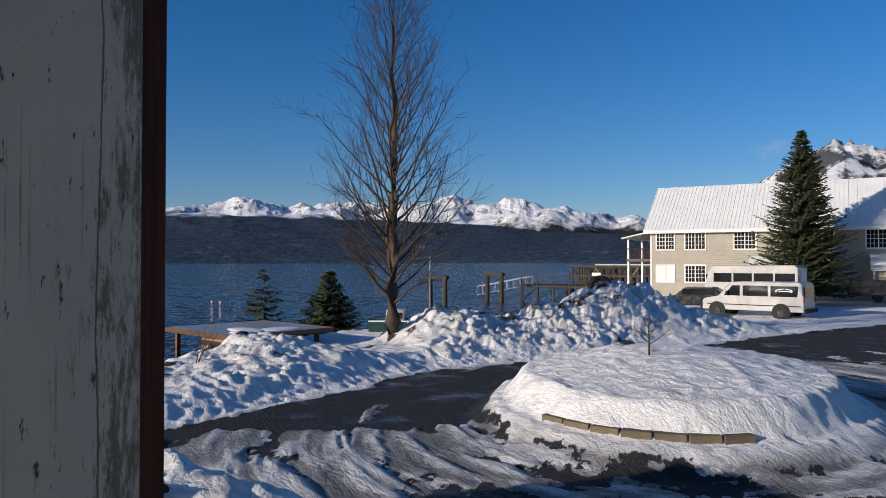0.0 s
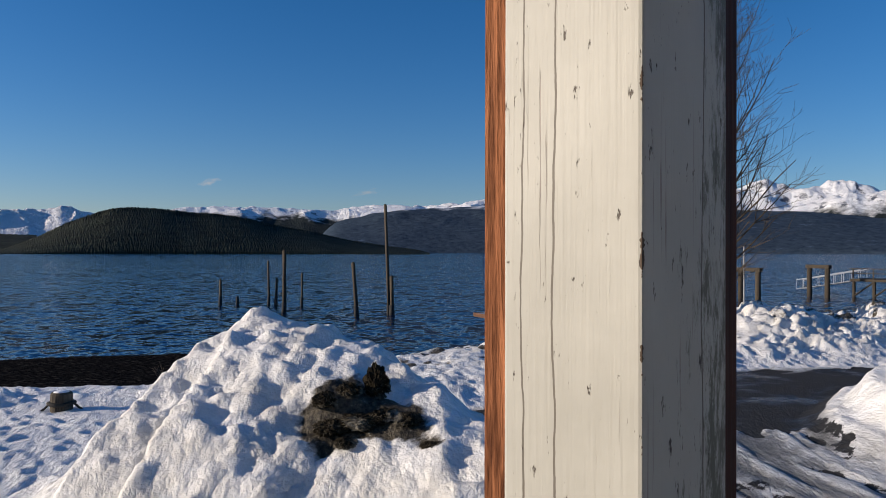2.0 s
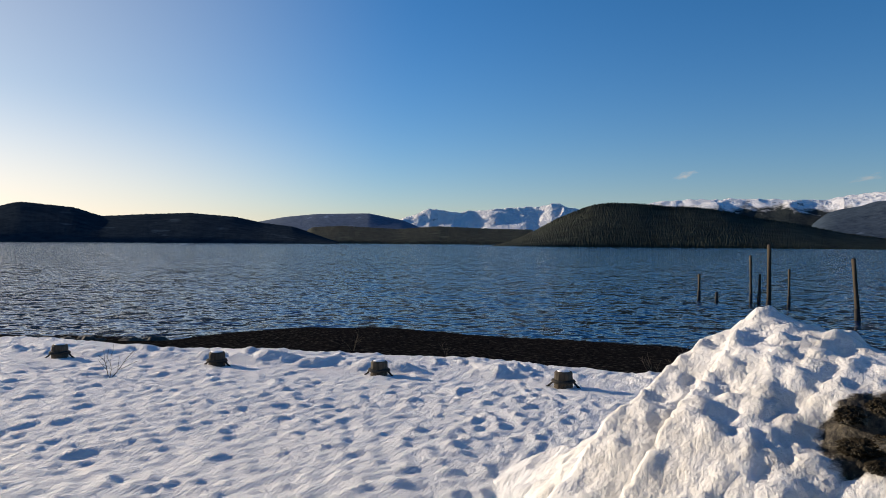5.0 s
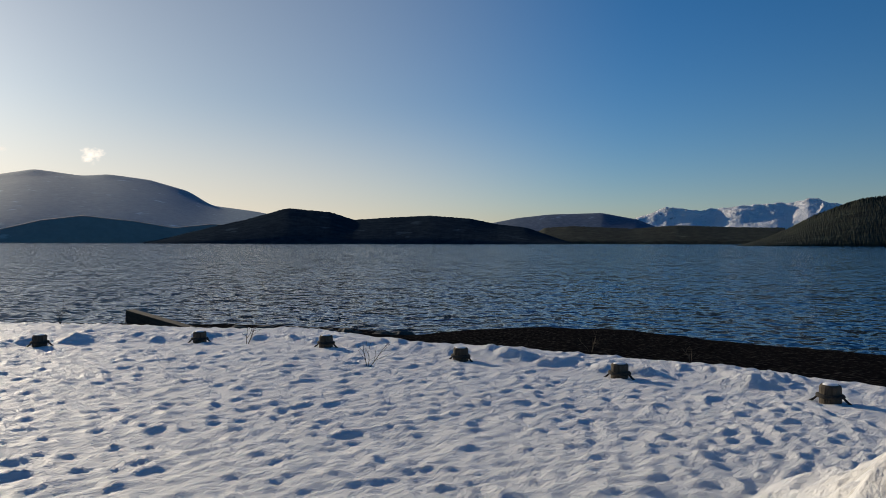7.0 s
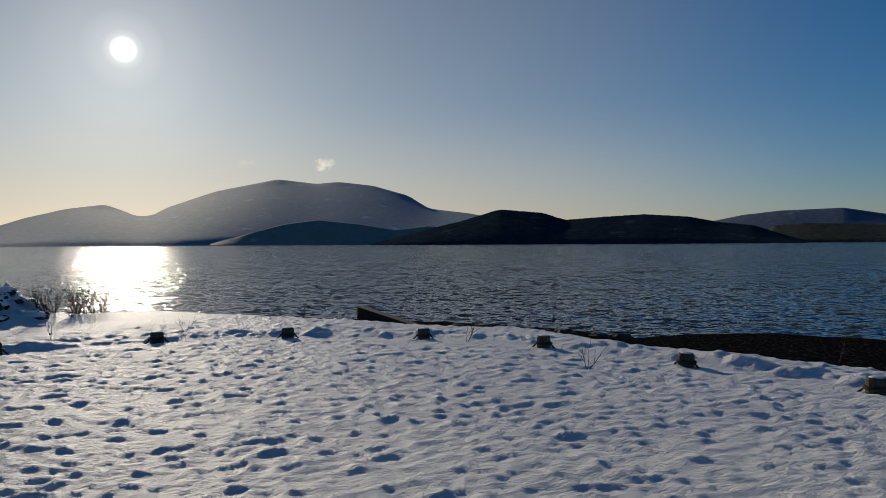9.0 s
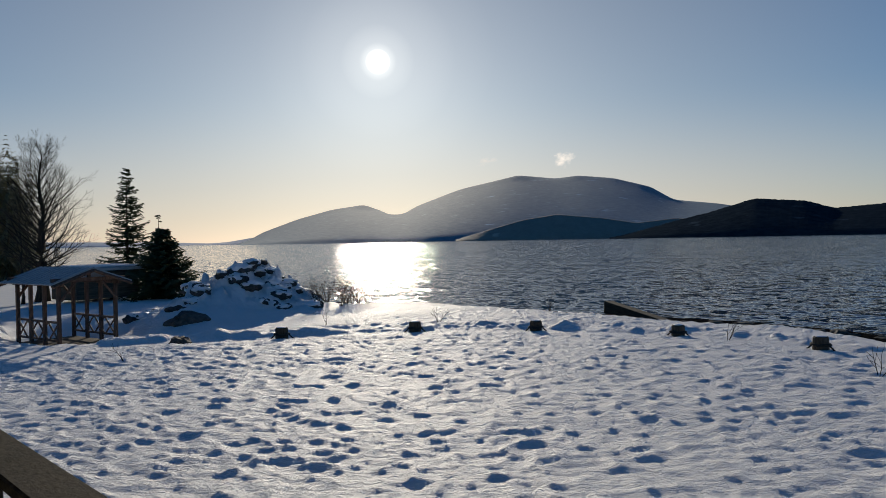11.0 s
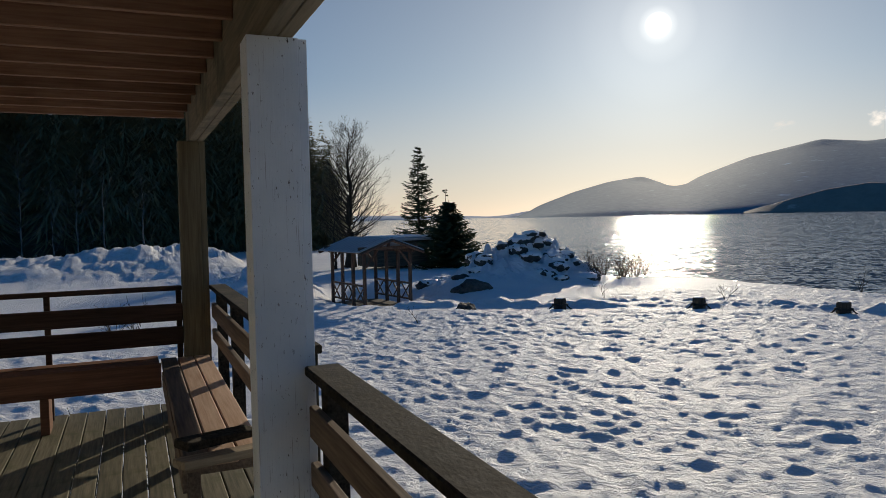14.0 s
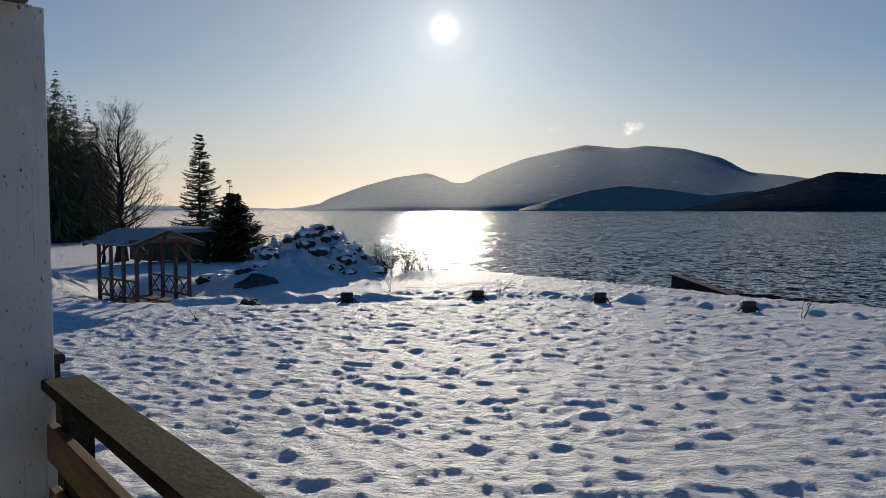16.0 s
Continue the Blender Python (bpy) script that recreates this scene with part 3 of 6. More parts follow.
gx = spaced([(-90, 6), (-40, 1.2), (-26, 0.22), (-20, 0.09), (-12, 0.07), (-8.5, 0.06), (-7.6, 0.036), (-3, 0.036), (-2, 0.065), (3.5, 0.075), (6, 0.2), (10, 1.2), (90, 8)])
gy = spaced([(-150, 6), (-60, 1.2), (-36, 0.3), (-33.5, 0.12), (-27, 0.12), (-21, 0.09), (0, 0.075), (1.6, 0.06), (2.2, 0.036), (4.3, 0.036), (5, 0.055), (14, 0.06), (20, 0.08), (27, 0.12), (40, 0.4), (70, 2), (150, 8)])
GX, GY = np.meshgrid(gx, gy)
gz, g_road, g_beach, g_dirt, g_lumpy, g_yard, g_rut = ground_height(GX, GY)
nx, ny = len(gx), len(gy)
verts = np.stack([GX.ravel(), GY.ravel(), gz.ravel()], 1)
idx = np.arange(nx * ny).reshape(ny, nx)
faces = np.stack([idx[:-1, :-1].ravel(), idx[:-1, 1:].ravel(), idx[1:, 1:].ravel(), idx[1:, :-1].ravel()], 1)
ground = mesh_from("ground", verts.tolist(), faces.tolist(), GROUND, attrs={"road": g_road.ravel(), "beach": g_beach.ravel(), "dirt": g_dirt.ravel(), "lumpy": g_lumpy.ravel(), "yard": g_yard.ravel(), "rut": g_rut.ravel()})
tagged(ground, "snow-covered lawn with ploughed banks, icy asphalt loop and dark gravel beach", "ground", kind="structure")


def ground_z(x, y):
    return float(ground_height(np.array([float(x)]), np.array([float(y)]))[0][0])


water = mesh_from("water", [(-4900, -4900, SEA), (4900, -4900, SEA), (4900, 4900, SEA), (-4900, 4900, SEA)], [(0, 1, 2, 3)], WATER, smooth=False)
tagged(water, "rippled dark blue sea water reaching the far shores", "water", kind="structure")


# ---- far shores and mountains ----
def mountain_range(name, label, mat, az0, az1, r_front, r_top, profile, rough, seed, steps=220, rows=26, back=0.35, teeth=0.0):
    """A range between two bearings; profile: bearings and elevation angles of its skyline."""
    pa, pe = [p[0] for p in profile], [p[1] for p in profile]
    az = np.linspace(az0, az1, steps)
    k = np.linspace(0, 1 + back, rows)
    A, K = np.meshgrid(az, k)
    skyline = np.interp(az, pa, pe)
    kern = np.hanning(max(5, steps // (80 if rough > 0.3 else 30)) | 1)
    pad = len(kern) // 2
    skyline = np.convolve(np.pad(skyline, pad, mode="edge"), kern / kern.sum(), mode="valid")
    # broad swelling flanks, with the skyline's own detail only near the crest
    calm = np.hanning((steps // 6) | 1)
    body = np.convolve(np.pad(skyline, len(calm) // 2, mode="edge"), calm / calm.sum(), mode="valid")
    body = np.minimum(body, skyline * 1.6 + 0.05)
    el = body + (skyline - body) * (1.0 if rough > 0.03 else smooth01(K, 0.80, 1.0))
    top = np.tan(np.radians(el)) * r_top
    R = r_front + (r_top - r_front) * K
    X, Y = -np.sin(np.radians(A)) * R, np.cos(np.radians(A)) * R
    sc = 2.6 / max(200.0, r_top * 0.22)
    ridged = 1 - np.abs(2 * fbm(X * sc, Y * sc, 6, seed, 0.47) - 1)
    shape = np.where(K < 1, K ** 0.85, 1 - (K - 1) * 0.8)
    H = top * shape * (1 + rough * (ridged - 0.62) * (0.25 + K)) + teeth * (hash01(np.broadcast_to(np.arange(steps), A.shape), np.broadcast_to(np.arange(rows)[:, None] * 7919, A.shape), seed) - 0.3) * smooth01(top, 2, 12) * (0.3 + 0.7 * smooth01(K, 0.8, 0.98))
    # scale the relief so that its crest follows the skyline
    lift = np.tan(np.radians(skyline)) / np.maximum((H / R).max(axis=0), 1e-5)
    wide = np.hanning((steps // 14) | 1)
    H = H * np.convolve(np.pad(lift, len(wide) // 2, mode="edge"), wide / wide.sum(), mode="valid")
    H = np.where(K == 0, -6, H) + SEA
    ii = np.arange(steps * rows).reshape(rows, steps)
    fc = np.stack([ii[:-1, 1:].ravel(), ii[:-1, :-1].ravel(), ii[1:, :-1].ravel(), ii[1:, 1:].ravel()], 1)
    ob = mesh_from(name, np.stack([X.ravel(), Y.ravel(), H.ravel()], 1).tolist(), fc.tolist(), mat)
    return tagged(ob, label, "mountain", kind="structure")


ALPINE = mountain_mat("alpine_snow_rock", (0.012, 0.018, 0.02), (0.035, 0.045, 0.045), (0.10, 0.115, 0.15), 150, 110, 16.0, 0.79)
FOOTHILL = mountain_mat("foothill_forest", (0.020, 0.036, 0.058), (0.060, 0.086, 0.118), (0.10, 0.11, 0.12), 205, 50, 6.0)
ISLE = mountain_mat("near_forest_shore", (0.012, 0.016, 0.011), (0.040, 0.046, 0.032), (0.08, 0.08, 0.07), 900, 60)
# Distance haze is painted into this forest's blue
HAZE_BLUE = mountain_mat("haze_blue_forest", (0.065, 0.100, 0.150), (0.120, 0.165, 0.230), (0.14, 0.15, 0.17), 420, 60)
# Airlight painted into the base colours: pale blue-grey slope, paled lower forest
HAZED_SLOPE = mountain_mat("painted_haze_slope", (0.120, 0.225, 0.290), (0.180, 0.310, 0.375), (0.20, 0.33, 0.39), 380, 60, 1.2)
HAZED_FOREST = mountain_mat("painted_haze_forest", (0.270, 0.240, 0.205), (0.330, 0.295, 0.250), (0.14, 0.15, 0.17), 900, 60, 2.0)
# Shore forest shifted to grey-blue so that its colour carries the haze
GREY_SHORE = mountain_mat("painted_haze_shore", (0.018, 0.027, 0.036), (0.036, 0.050, 0.061), (0.06, 0.06, 0.06), 900, 60, 1.2, gloss=0.0)
# Near-white albedo stands in for haze over the horizon islands
HAZED_ISLE = mountain_mat("painted_haze_island", (0.62, 0.66, 0.70), (0.68, 0.72, 0.76), (0.66, 0.70, 0.74), 900, 60, 1.0)
CRAG = mountain_mat("steep_snow_and_crag", (0.02, 0.026, 0.03), (0.045, 0.055, 0.06), (0.075, 0.085, 0.105), 60, 60, 14.0, 0.90)
# Forest and rock paled blue to imitate haze; the snow keeps its white
PEAKS = mountain_mat("distant_snow_peaks", (0.06, 0.075, 0.10), (0.10, 0.12, 0.15), (0.14, 0.16, 0.20), 45, 50, 30.0)

mountain_range("backdrop_snow_range", "sunlit snow-covered mountain range across the sound", ALPINE, 3, 52, 3700, 4500,
               [(3, 3.0), (5.5, 3.2), (6.1, 3.67), (7.4, 3.4), (9.1, 3.85), (11.2, 4.14), (12.3, 4.4), (14.1, 4.55), (14.8, 4.98), (15.9, 5.2), (17, 4.73), (18.8, 4.65), (20.4, 5.37), (22.4, 4.8), (25, 4.5), (28.6, 4.7), (31.9, 4.65),
                (33.7, 4.3), (35.2, 4.65), (36.4, 5.0), (37.3, 5.05), (38.2, 4.6), (39.3, 4.4), (40.5, 4.28), (42.2, 4.1), (44.2, 3.9), (46.2, 3.65), (52, 3.4)], 0.5, 101, 760, 60)
mountain_range("backdrop_foothills", "dark forested foothills below the snow range", FOOTHILL, -8, 55, 2900, 3700,
               [(-8, 1.6), (2, 1.9), (9.1, 2.3), (13.4, 2.45), (16, 2.8), (19, 3.05), (28, 3.45), (31.3, 3.8), (34, 3.7), (36.5, 3.6), (40, 3.78), (43.8, 3.6), (46.2, 3.48), (48.7, 3.35), (50.8, 2.9), (53, 2.45), (54, 1.6), (55, 0.3)], 0.16, 103, 420, 44)
mountain_range("backdrop_north_mountain", "steep snowy mountain behind the lodge", CRAG, 325, 362, 1500, 2100,
               [(325, 6.0), (340, 7.4), (349.6, 7.7), (352.6, 8.6), (355.4, 7.2), (357.3, 6.1), (360, 3.2), (362, 0.5)], 0.6, 107, 260, 30)
mountain_range("backdrop_plateau", "low snowy plateau beyond the wooded island", ALPINE, 40, 68, 3900, 4600,
               [(40, 3.4), (46.2, 3.6), (48.3, 3.78), (50.4, 3.72), (51.7, 3.6), (53, 3.28), (56, 3.38), (58.7, 3.47), (61.8, 3.46), (64.5, 3.35), (68, 2.4)], 0.30, 109, 320, 40)
mountain_range("backdrop_far_peaks", "distant pale snowy peaks on the horizon", PEAKS, 68, 96, 4300, 4800,
               [(68, 2.6), (71.2, 2.88), (71.9, 3.1), (72.5, 3.27), (73.6, 2.9), (74.5, 3.0), (76, 2.85), (77.7, 2.72), (79.4, 2.5), (80.6, 2.58), (82.2, 2.78), (83.3, 2.3), (84.7, 1.9), (88, 1.8), (96, 1.2)], 0.6, 111, 420, 44)
mountain_range("backdrop_blue_hill", "rounded forested hill far off, haze painted blue", HAZE_BLUE, 82, 97, 3500, 4200,
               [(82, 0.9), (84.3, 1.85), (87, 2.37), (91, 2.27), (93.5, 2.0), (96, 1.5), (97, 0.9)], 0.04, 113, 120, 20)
mountain_range("backdrop_low_shore", "low dark wooded shore", ISLE, 74, 93, 2700, 3100,
               [(74, 1.2), (77.3, 1.25), (81.5, 1.42), (84.7, 1.17), (89.2, 1.38), (91.4, 1.25), (93, 0.2)], 0.10, 115, 180, 16, teeth=3)
mountain_range("backdrop_wooded_island", "dark spruce-covered island with an uneven treeline", ISLE, 45.6, 77.2, 1150, 1500,
               [(45.4, 0.02), (46.6, 0.35), (49.1, 0.66), (52.1, 1.12), (55.1, 1.8), (57.3, 2.15), (59.6, 2.68), (61.8, 3.02), (63.6, 3.08), (65.9, 3.33), (68.1, 3.4), (69.4, 3.25), (71.2, 2.58), (72.5, 2.0), (73.8, 1.25), (75.6, 0.45), (77, 0.02), (77.2, 0.0)], 0.05, 117, 900, 70, teeth=5)
mountain_range("backdrop_south_west_hills", "dark wooded hills along the shore, greyed by painted haze", GREY_SHORE, 89.3, 122, 1750, 2220,
               [(89.3, 0.1), (92.8, 1.3), (95.2, 1.58), (97.2, 2.0), (100.4, 2.24), (103.9, 2.06), (106.5, 1.87), (108.2, 2.45), (111.6, 2.75), (113.1, 2.3), (115, 1.75), (117, 1.3), (119, 0.75), (121, 0.25), (122, 0.05)], 0.06, 119, 420, 20, teeth=1.6)
mountain_range("backdrop_great_mountain", "broad mountain against the sun, haze painted into its colour", HAZED_SLOPE, 111, 151, 2350, 4400,
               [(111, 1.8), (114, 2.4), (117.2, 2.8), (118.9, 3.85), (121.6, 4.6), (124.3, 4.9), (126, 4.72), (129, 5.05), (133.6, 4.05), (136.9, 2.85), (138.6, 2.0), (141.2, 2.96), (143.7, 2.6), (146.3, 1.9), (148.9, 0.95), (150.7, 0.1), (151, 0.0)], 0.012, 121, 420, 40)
mountain_range("backdrop_lower_slopes", "wooded slopes at the mountain's foot, paled by painted haze", HAZED_FOREST, 112, 134, 2236, 2342,
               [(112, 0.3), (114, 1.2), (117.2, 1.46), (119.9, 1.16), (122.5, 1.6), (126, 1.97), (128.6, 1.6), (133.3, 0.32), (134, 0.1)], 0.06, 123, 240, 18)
mountain_range("backdrop_horizon_islands", "low islands on the horizon, paled by painted haze", HAZED_ISLE, 148, 172, 4500, 4800,
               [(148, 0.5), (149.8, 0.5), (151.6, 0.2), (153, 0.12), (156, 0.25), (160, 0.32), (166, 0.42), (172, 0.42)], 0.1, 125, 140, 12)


def cloud(name, az, el, width, height, seed, share, glow):
    """A small thin cloud on the far sky, ragged at its rim."""
    m, n, l, b = nodes_of(name + "_painted_glow")
    n.remove(b)
    # Emission stands in for sunlight on the cloud
    em, tr, mix = n.new("ShaderNodeEmission"), n.new("ShaderNodeBsdfTransparent"), n.new("ShaderNodeMixShader")
    em.inputs[0].default_value, em.inputs[1].default_value = (1.0, 0.93, 0.88, 1), glow
    v = mapped(n, l, "Object")
    ln = n.new("ShaderNodeVectorMath")
    ln.operation = "LENGTH"
    l.new(mapped(n, l, "Object", (2.0 / width, 1, 2.0 / height)), ln.inputs[0])
    wisps = n.new("ShaderNodeTexNoise")
    wisps.inputs["Scale"].default_value, wisps.inputs["Detail"].default_value, wisps.inputs["Roughness"].default_value = 1.0, 6, 0.62
    mp = n.new("ShaderNodeMapping")
    mp.inputs["Scale"].default_value, mp.inputs["Location"].default_value = (3.6 / width, 1, 3.0 / height), (seed * 3.7, 0, seed)
    l.new(v, mp.inputs[0])
    l.new(mp.outputs[0], wisps.inputs["Vector"])
    dens = maths(n, l, "ADD", maths(n, l, "SUBTRACT", 0.62, maths(n, l, "MULTIPLY", ln.outputs["Value"], 0.95)), maths(n, l, "MULTIPLY", maths(n, l, "SUBTRACT", wisps.outputs["Fac"], 0.5), 2.3))
    a = maths(n, l, "MULTIPLY", ramp(n, l, dens, [(0.05, (0, 0, 0)), (0.75, (1, 1, 1))]), share)
    a = maths(n, l, "MULTIPLY", a, ramp(n, l, ln.outputs["Value"], [(0.72, (1, 1, 1)), (0.98, (0, 0, 0))]))
    l.new(a, mix.inputs[0])
    l.new(tr.outputs[0], mix.inputs[1])
    l.new(em.outputs[0], mix.inputs[2])
    l.new(mix.outputs[0], n["Material Output"].inputs[0])
    bm = bmesh.new()
    vs = [bm.verts.new((x * width * 0.5, 0, z * height * 0.5)) for x, z in ((-1, -1), (1, -1), (1, 1), (-1, 1))]
    bm.faces.new(vs)
    ob = finish(name, bm, m)
    a2, e2 = radians(az), radians(el)
    ob.matrix_world = pose(-math.sin(a2) * 4700, math.cos(a2) * 4700, math.tan(e2) * 4700 + 3, 0, -12, az)
    ob.visible_shadow = False
    return tagged(ob, "small pale cloud low over the mountains", "cloud", kind="structure")


cloud("backdrop_cloud_1", 125.4, 6.15, 230, 150, 1, 1.0, 1.5)
cloud("backdrop_cloud_2", 131.5, 6.2, 220, 90, 2, 0.55, 1.25)
cloud("backdrop_cloud_3", 62.6, 5.2, 240, 80, 3, 0.5, 0.5)
cloud("backdrop_cloud_4", 50.5, 4.7, 280, 60, 4, 0.35, 0.45)
cloud("backdrop_cloud_5", 356.5, 8.2, 420, 200, 5, 0.22, 0.5)

# ---- more materials ----
def painted_post_mat(name, wear, edge, splits=(), dull=(0.40, 0.395, 0.355), bright=(0.50, 0.495, 0.45)):
    """Weathered white paint: long cracks, flaked edges and grey-green mildew towards one edge."""
    m, n, l, b = nodes_of(name)
    v = mapped(n, l, "Object")
    vs = mapped(n, l, "Object", (110, 110, 2.0))
    base = ramp(n, l, noise_node(n, l, v, 5.0, 5, 0.6), [(0.3, dull), (0.7, bright)])
    crack = ramp(n, l, noise_node(n, l, mapped(n, l, "Object", (190, 190, 3.2)), 1.0, 4, 0.65), [(0.64, (0, 0, 0)), (0.68, (1, 1, 1))])
    spots = ramp(n, l, noise_node(n, l, mapped(n, l, "Object", (90, 90, 34)), 1.0, 4, 0.7), [(0.635, (0, 0, 0)), (0.69, (1, 1, 1))])
    mil = maths(n, l, "MULTIPLY", noise_node(n, l, mapped(n, l, "Object", (85, 85, 24)), 1.0, 8, 0.8), noise_node(n, l, mapped(n, l, "Object", (9, 9, 1.3)), 1.0, 4, 0.6))
    pos = n.new("ShaderNodeSeparateXYZ")
    l.new(v, pos.inputs[0])
    damp = maths(n, l, "MULTIPLY", ramp(n, l, pos.outputs["Y"], [(0.02, (0.0,) * 3), (0.06, (0.30,) * 3), (0.11, (0.50,) * 3), (0.155, (1, 1, 1))]), 0.15 * wear)
    mildew = ramp(n, l, maths(n, l, "ADD", mil, damp), [(0.292 + 0.10 * (1 - wear), (0, 0, 0)), (0.34 + 0.10 * (1 - wear), (1, 1, 1))])
    sheltered = maths(n, l, "MULTIPLY", mildew, ramp(n, l, pos.outputs["Y"], [(0.012, (0.0,) * 3), (0.035, (0.85,) * 3)]))
    c = mixc(n, l, sheltered, base, (0.085, 0.085, 0.05))
    corner = maths(n, l, "ADD", maths(n, l, "SUBTRACT", edge, pos.outputs["X"]), pos.outputs["Y"])
    chip = maths(n, l, "LESS_THAN", corner, maths(n, l, "MULTIPLY", maths(n, l, "SUBTRACT", noise_node(n, l, mapped(n, l, "Object", (8, 8, 14)), 1.0, 5, 0.7), 0.46), 0.026))
    c = mixc(n, l, chip, c, (0.10, 0.065, 0.04))
    c = mixc(n, l, spots, c, (0.06, 0.045, 0.035))
    c = mixc(n, l, maths(n, l, "MULTIPLY", crack, 0.5), c, (0.16, 0.085, 0.07))
    split = None
    wander = maths(n, l, "MULTIPLY", maths(n, l, "SUBTRACT", noise_node(n, l, mapped(n, l, "Object", (0.5, 0.5, 2.2)), 1.0, 6, 0.6), 0.5), 0.030)
    thick = maths(n, l, "MULTIPLY", noise_node(n, l, mapped(n, l, "Object", (3, 3, 6)), 1.0, 4, 0.7), 0.0021)
    for axis, at in splits:
        d = maths(n, l, "ABSOLUTE", maths(n, l, "ADD", maths(n, l, "SUBTRACT", pos.outputs[axis], at), wander))
        here = maths(n, l, "LESS_THAN", d, thick)
        split = here if split is None else maths(n, l, "MAXIMUM", split, here)
    if split is not None:
        c = mixc(n, l, maths(n, l, "MULTIPLY", split, 0.8), c, (0.07, 0.05, 0.035))
    l.new(c, b.inputs["Base Color"])
    b.inputs["Roughness"].default_value = 0.62
    pits = maths(n, l, "ADD", crack, spots)
    if split is not None:
        pits = maths(n, l, "ADD", pits, split)
    k = bump(n, l, maths(n, l, "SUBTRACT", noise_node(n, l, vs, 1.1, 4, 0.6), pits), 0.5, 0.0016, b)
    return m


PAINT = painted_post_mat("weathered_white_paint", 1.0, 0.148, (("X", 0.060), ("X", 0.024), ("Y", 0.112)))
PAINT_CLEAN = painted_post_mat("white_post_paint", 0.0, 0.192, (), (0.74, 0.77, 0.78), (0.83, 0.85, 0.85))
RED_TRIM = grain_mat("rough_red_cedar", (0.040, 0.011, 0.005), (0.50, 0.20, 0.095), (16, 16, 1.3), fine=11, coarse=3, rough=0.85, relief=0.012, vary=0.1, gloss=0.1)
# Shaded copy of the red cedar, for the strip away from the sun
SHADED_TRIM = wood_mat("shaded_cedar", (0.030, 0.011, 0.007), (0.085, 0.030, 0.018), 2, relief=0.004)
# Brown darkened for the end railing's shaded, backlit side; other boards share it
BROWN_X = wood_mat("darkened_brown_board_x", (0.030, 0.018, 0.012), (0.085, 0.050, 0.034), 0)
BENCH_X = wood_mat("brown_bench_board_x", (0.12, 0.056, 0.032), (0.27, 0.135, 0.080), 0)
BROWN_Y = wood_mat("brown_stained_board_y", (0.11, 0.078, 0.055), (0.28, 0.205, 0.145), 1)
GREY_Y = grain_mat("mossy_weathered_rail_y", (0.010, 0.008, 0.006), (0.075, 0.062, 0.045), (7, 4.0, 7), fine=9, coarse=2.0, rough=0.85, relief=0.003, stain=(0.010, 0.011, 0.006), vary=0.1, gloss=0.1)
DECK_Y = wood_mat("green_tinged_deck_board", (0.085, 0.080, 0.052), (0.24, 0.21, 0.14), 1, stain=(0.09, 0.095, 0.045))
# Seat brown raised so that its colour carries the sun on the boards
SUNLIT_SEAT_Y = wood_mat("sunlit_orange_brown_seat", (0.50, 0.310, 0.200), (0.72, 0.51, 0.37), 1)
BRIDGE_Z = wood_mat("dark_red_brown_bridge_timber", (0.075, 0.046, 0.034), (0.20, 0.125, 0.092), 2)
BEAM_Y = wood_mat("treated_beam", (0.17, 0.135, 0.085), (0.34, 0.28, 0.19), 1, stain=(0.12, 0.11, 0.07))
POST_Z = wood_mat("treated_post", (0.13, 0.10, 0.055), (0.27, 0.215, 0.125), 2)
JOIST_X = wood_mat("red_brown_joist", (0.17, 0.092, 0.058), (0.36, 0.215, 0.14), 0)
OLD_Z = wood_mat("old_grey_timber", (0.030, 0.024, 0.018), (0.105, 0.086, 0.064), 2)
OLD_X = wood_mat("old_grey_plank", (0.030, 0.024, 0.018), (0.105, 0.086, 0.064), 0)
SPLIT = wood_mat("split_pale_wood", (0.16, 0.12, 0.08), (0.36, 0.29, 0.2), 0)
BARK = grain_mat("rough_bark", (0.035, 0.024, 0.016), (0.13, 0.095, 0.062), (5, 5, 1), fine=9, coarse=2, rough=0.9, relief=0.01)
TWIG = grain_mat("bare_twigs", (0.028, 0.021, 0.015), (0.085, 0.066, 0.048), fine=20, rough=0.85, relief=0)
# Twig colour darkened to imitate branches seen against the sun
BACKLIT_TWIG = grain_mat("backlit_twigs", (0.014, 0.012, 0.009), (0.045, 0.036, 0.026), fine=20, rough=0.9, relief=0)
ALDER = grain_mat("pale_alder_bark", (0.12, 0.11, 0.10), (0.27, 0.25, 0.23), fine=12, rough=0.85, relief=0)
NEEDLE = leaf_mat("spruce_needles", (0.016, 0.026, 0.013), (0.070, 0.088, 0.040))
FOREST = leaf_mat("hillside_conifers", (0.065, 0.062, 0.036), (0.21, 0.19, 0.10))
DRY_GRASS = leaf_mat("dry_grass", (0.05, 0.042, 0.028), (0.20, 0.175, 0.125))
ROCK = grain_mat("dark_shore_rock", (0.02, 0.019, 0.018), (0.10, 0.095, 0.085), fine=8, coarse=1.5, rough=0.85, relief=0.03)
ROPE = grain_mat("dark_rope", (0.012, 0.011, 0.010), (0.04, 0.036, 0.03), fine=60, rough=0.9, relief=0.004)
METAL_GREY = grain_mat("galvanised_roof_sheet", (0.30, 0.32, 0.34), (0.42, 0.44, 0.46), fine=12, coarse=0.8, rough=0.45, relief=0.001, metallic=0.3)
BLACK = grain_mat("black_rubber", (0.012, 0.012, 0.012), (0.03, 0.03, 0.03), fine=40, rough=0.8, relief=0.002)
STEEL = grain_mat("dull_steel", (0.25, 0.25, 0.26), (0.45, 0.45, 0.46), fine=30, rough=0.4, relief=0, metallic=0.9)
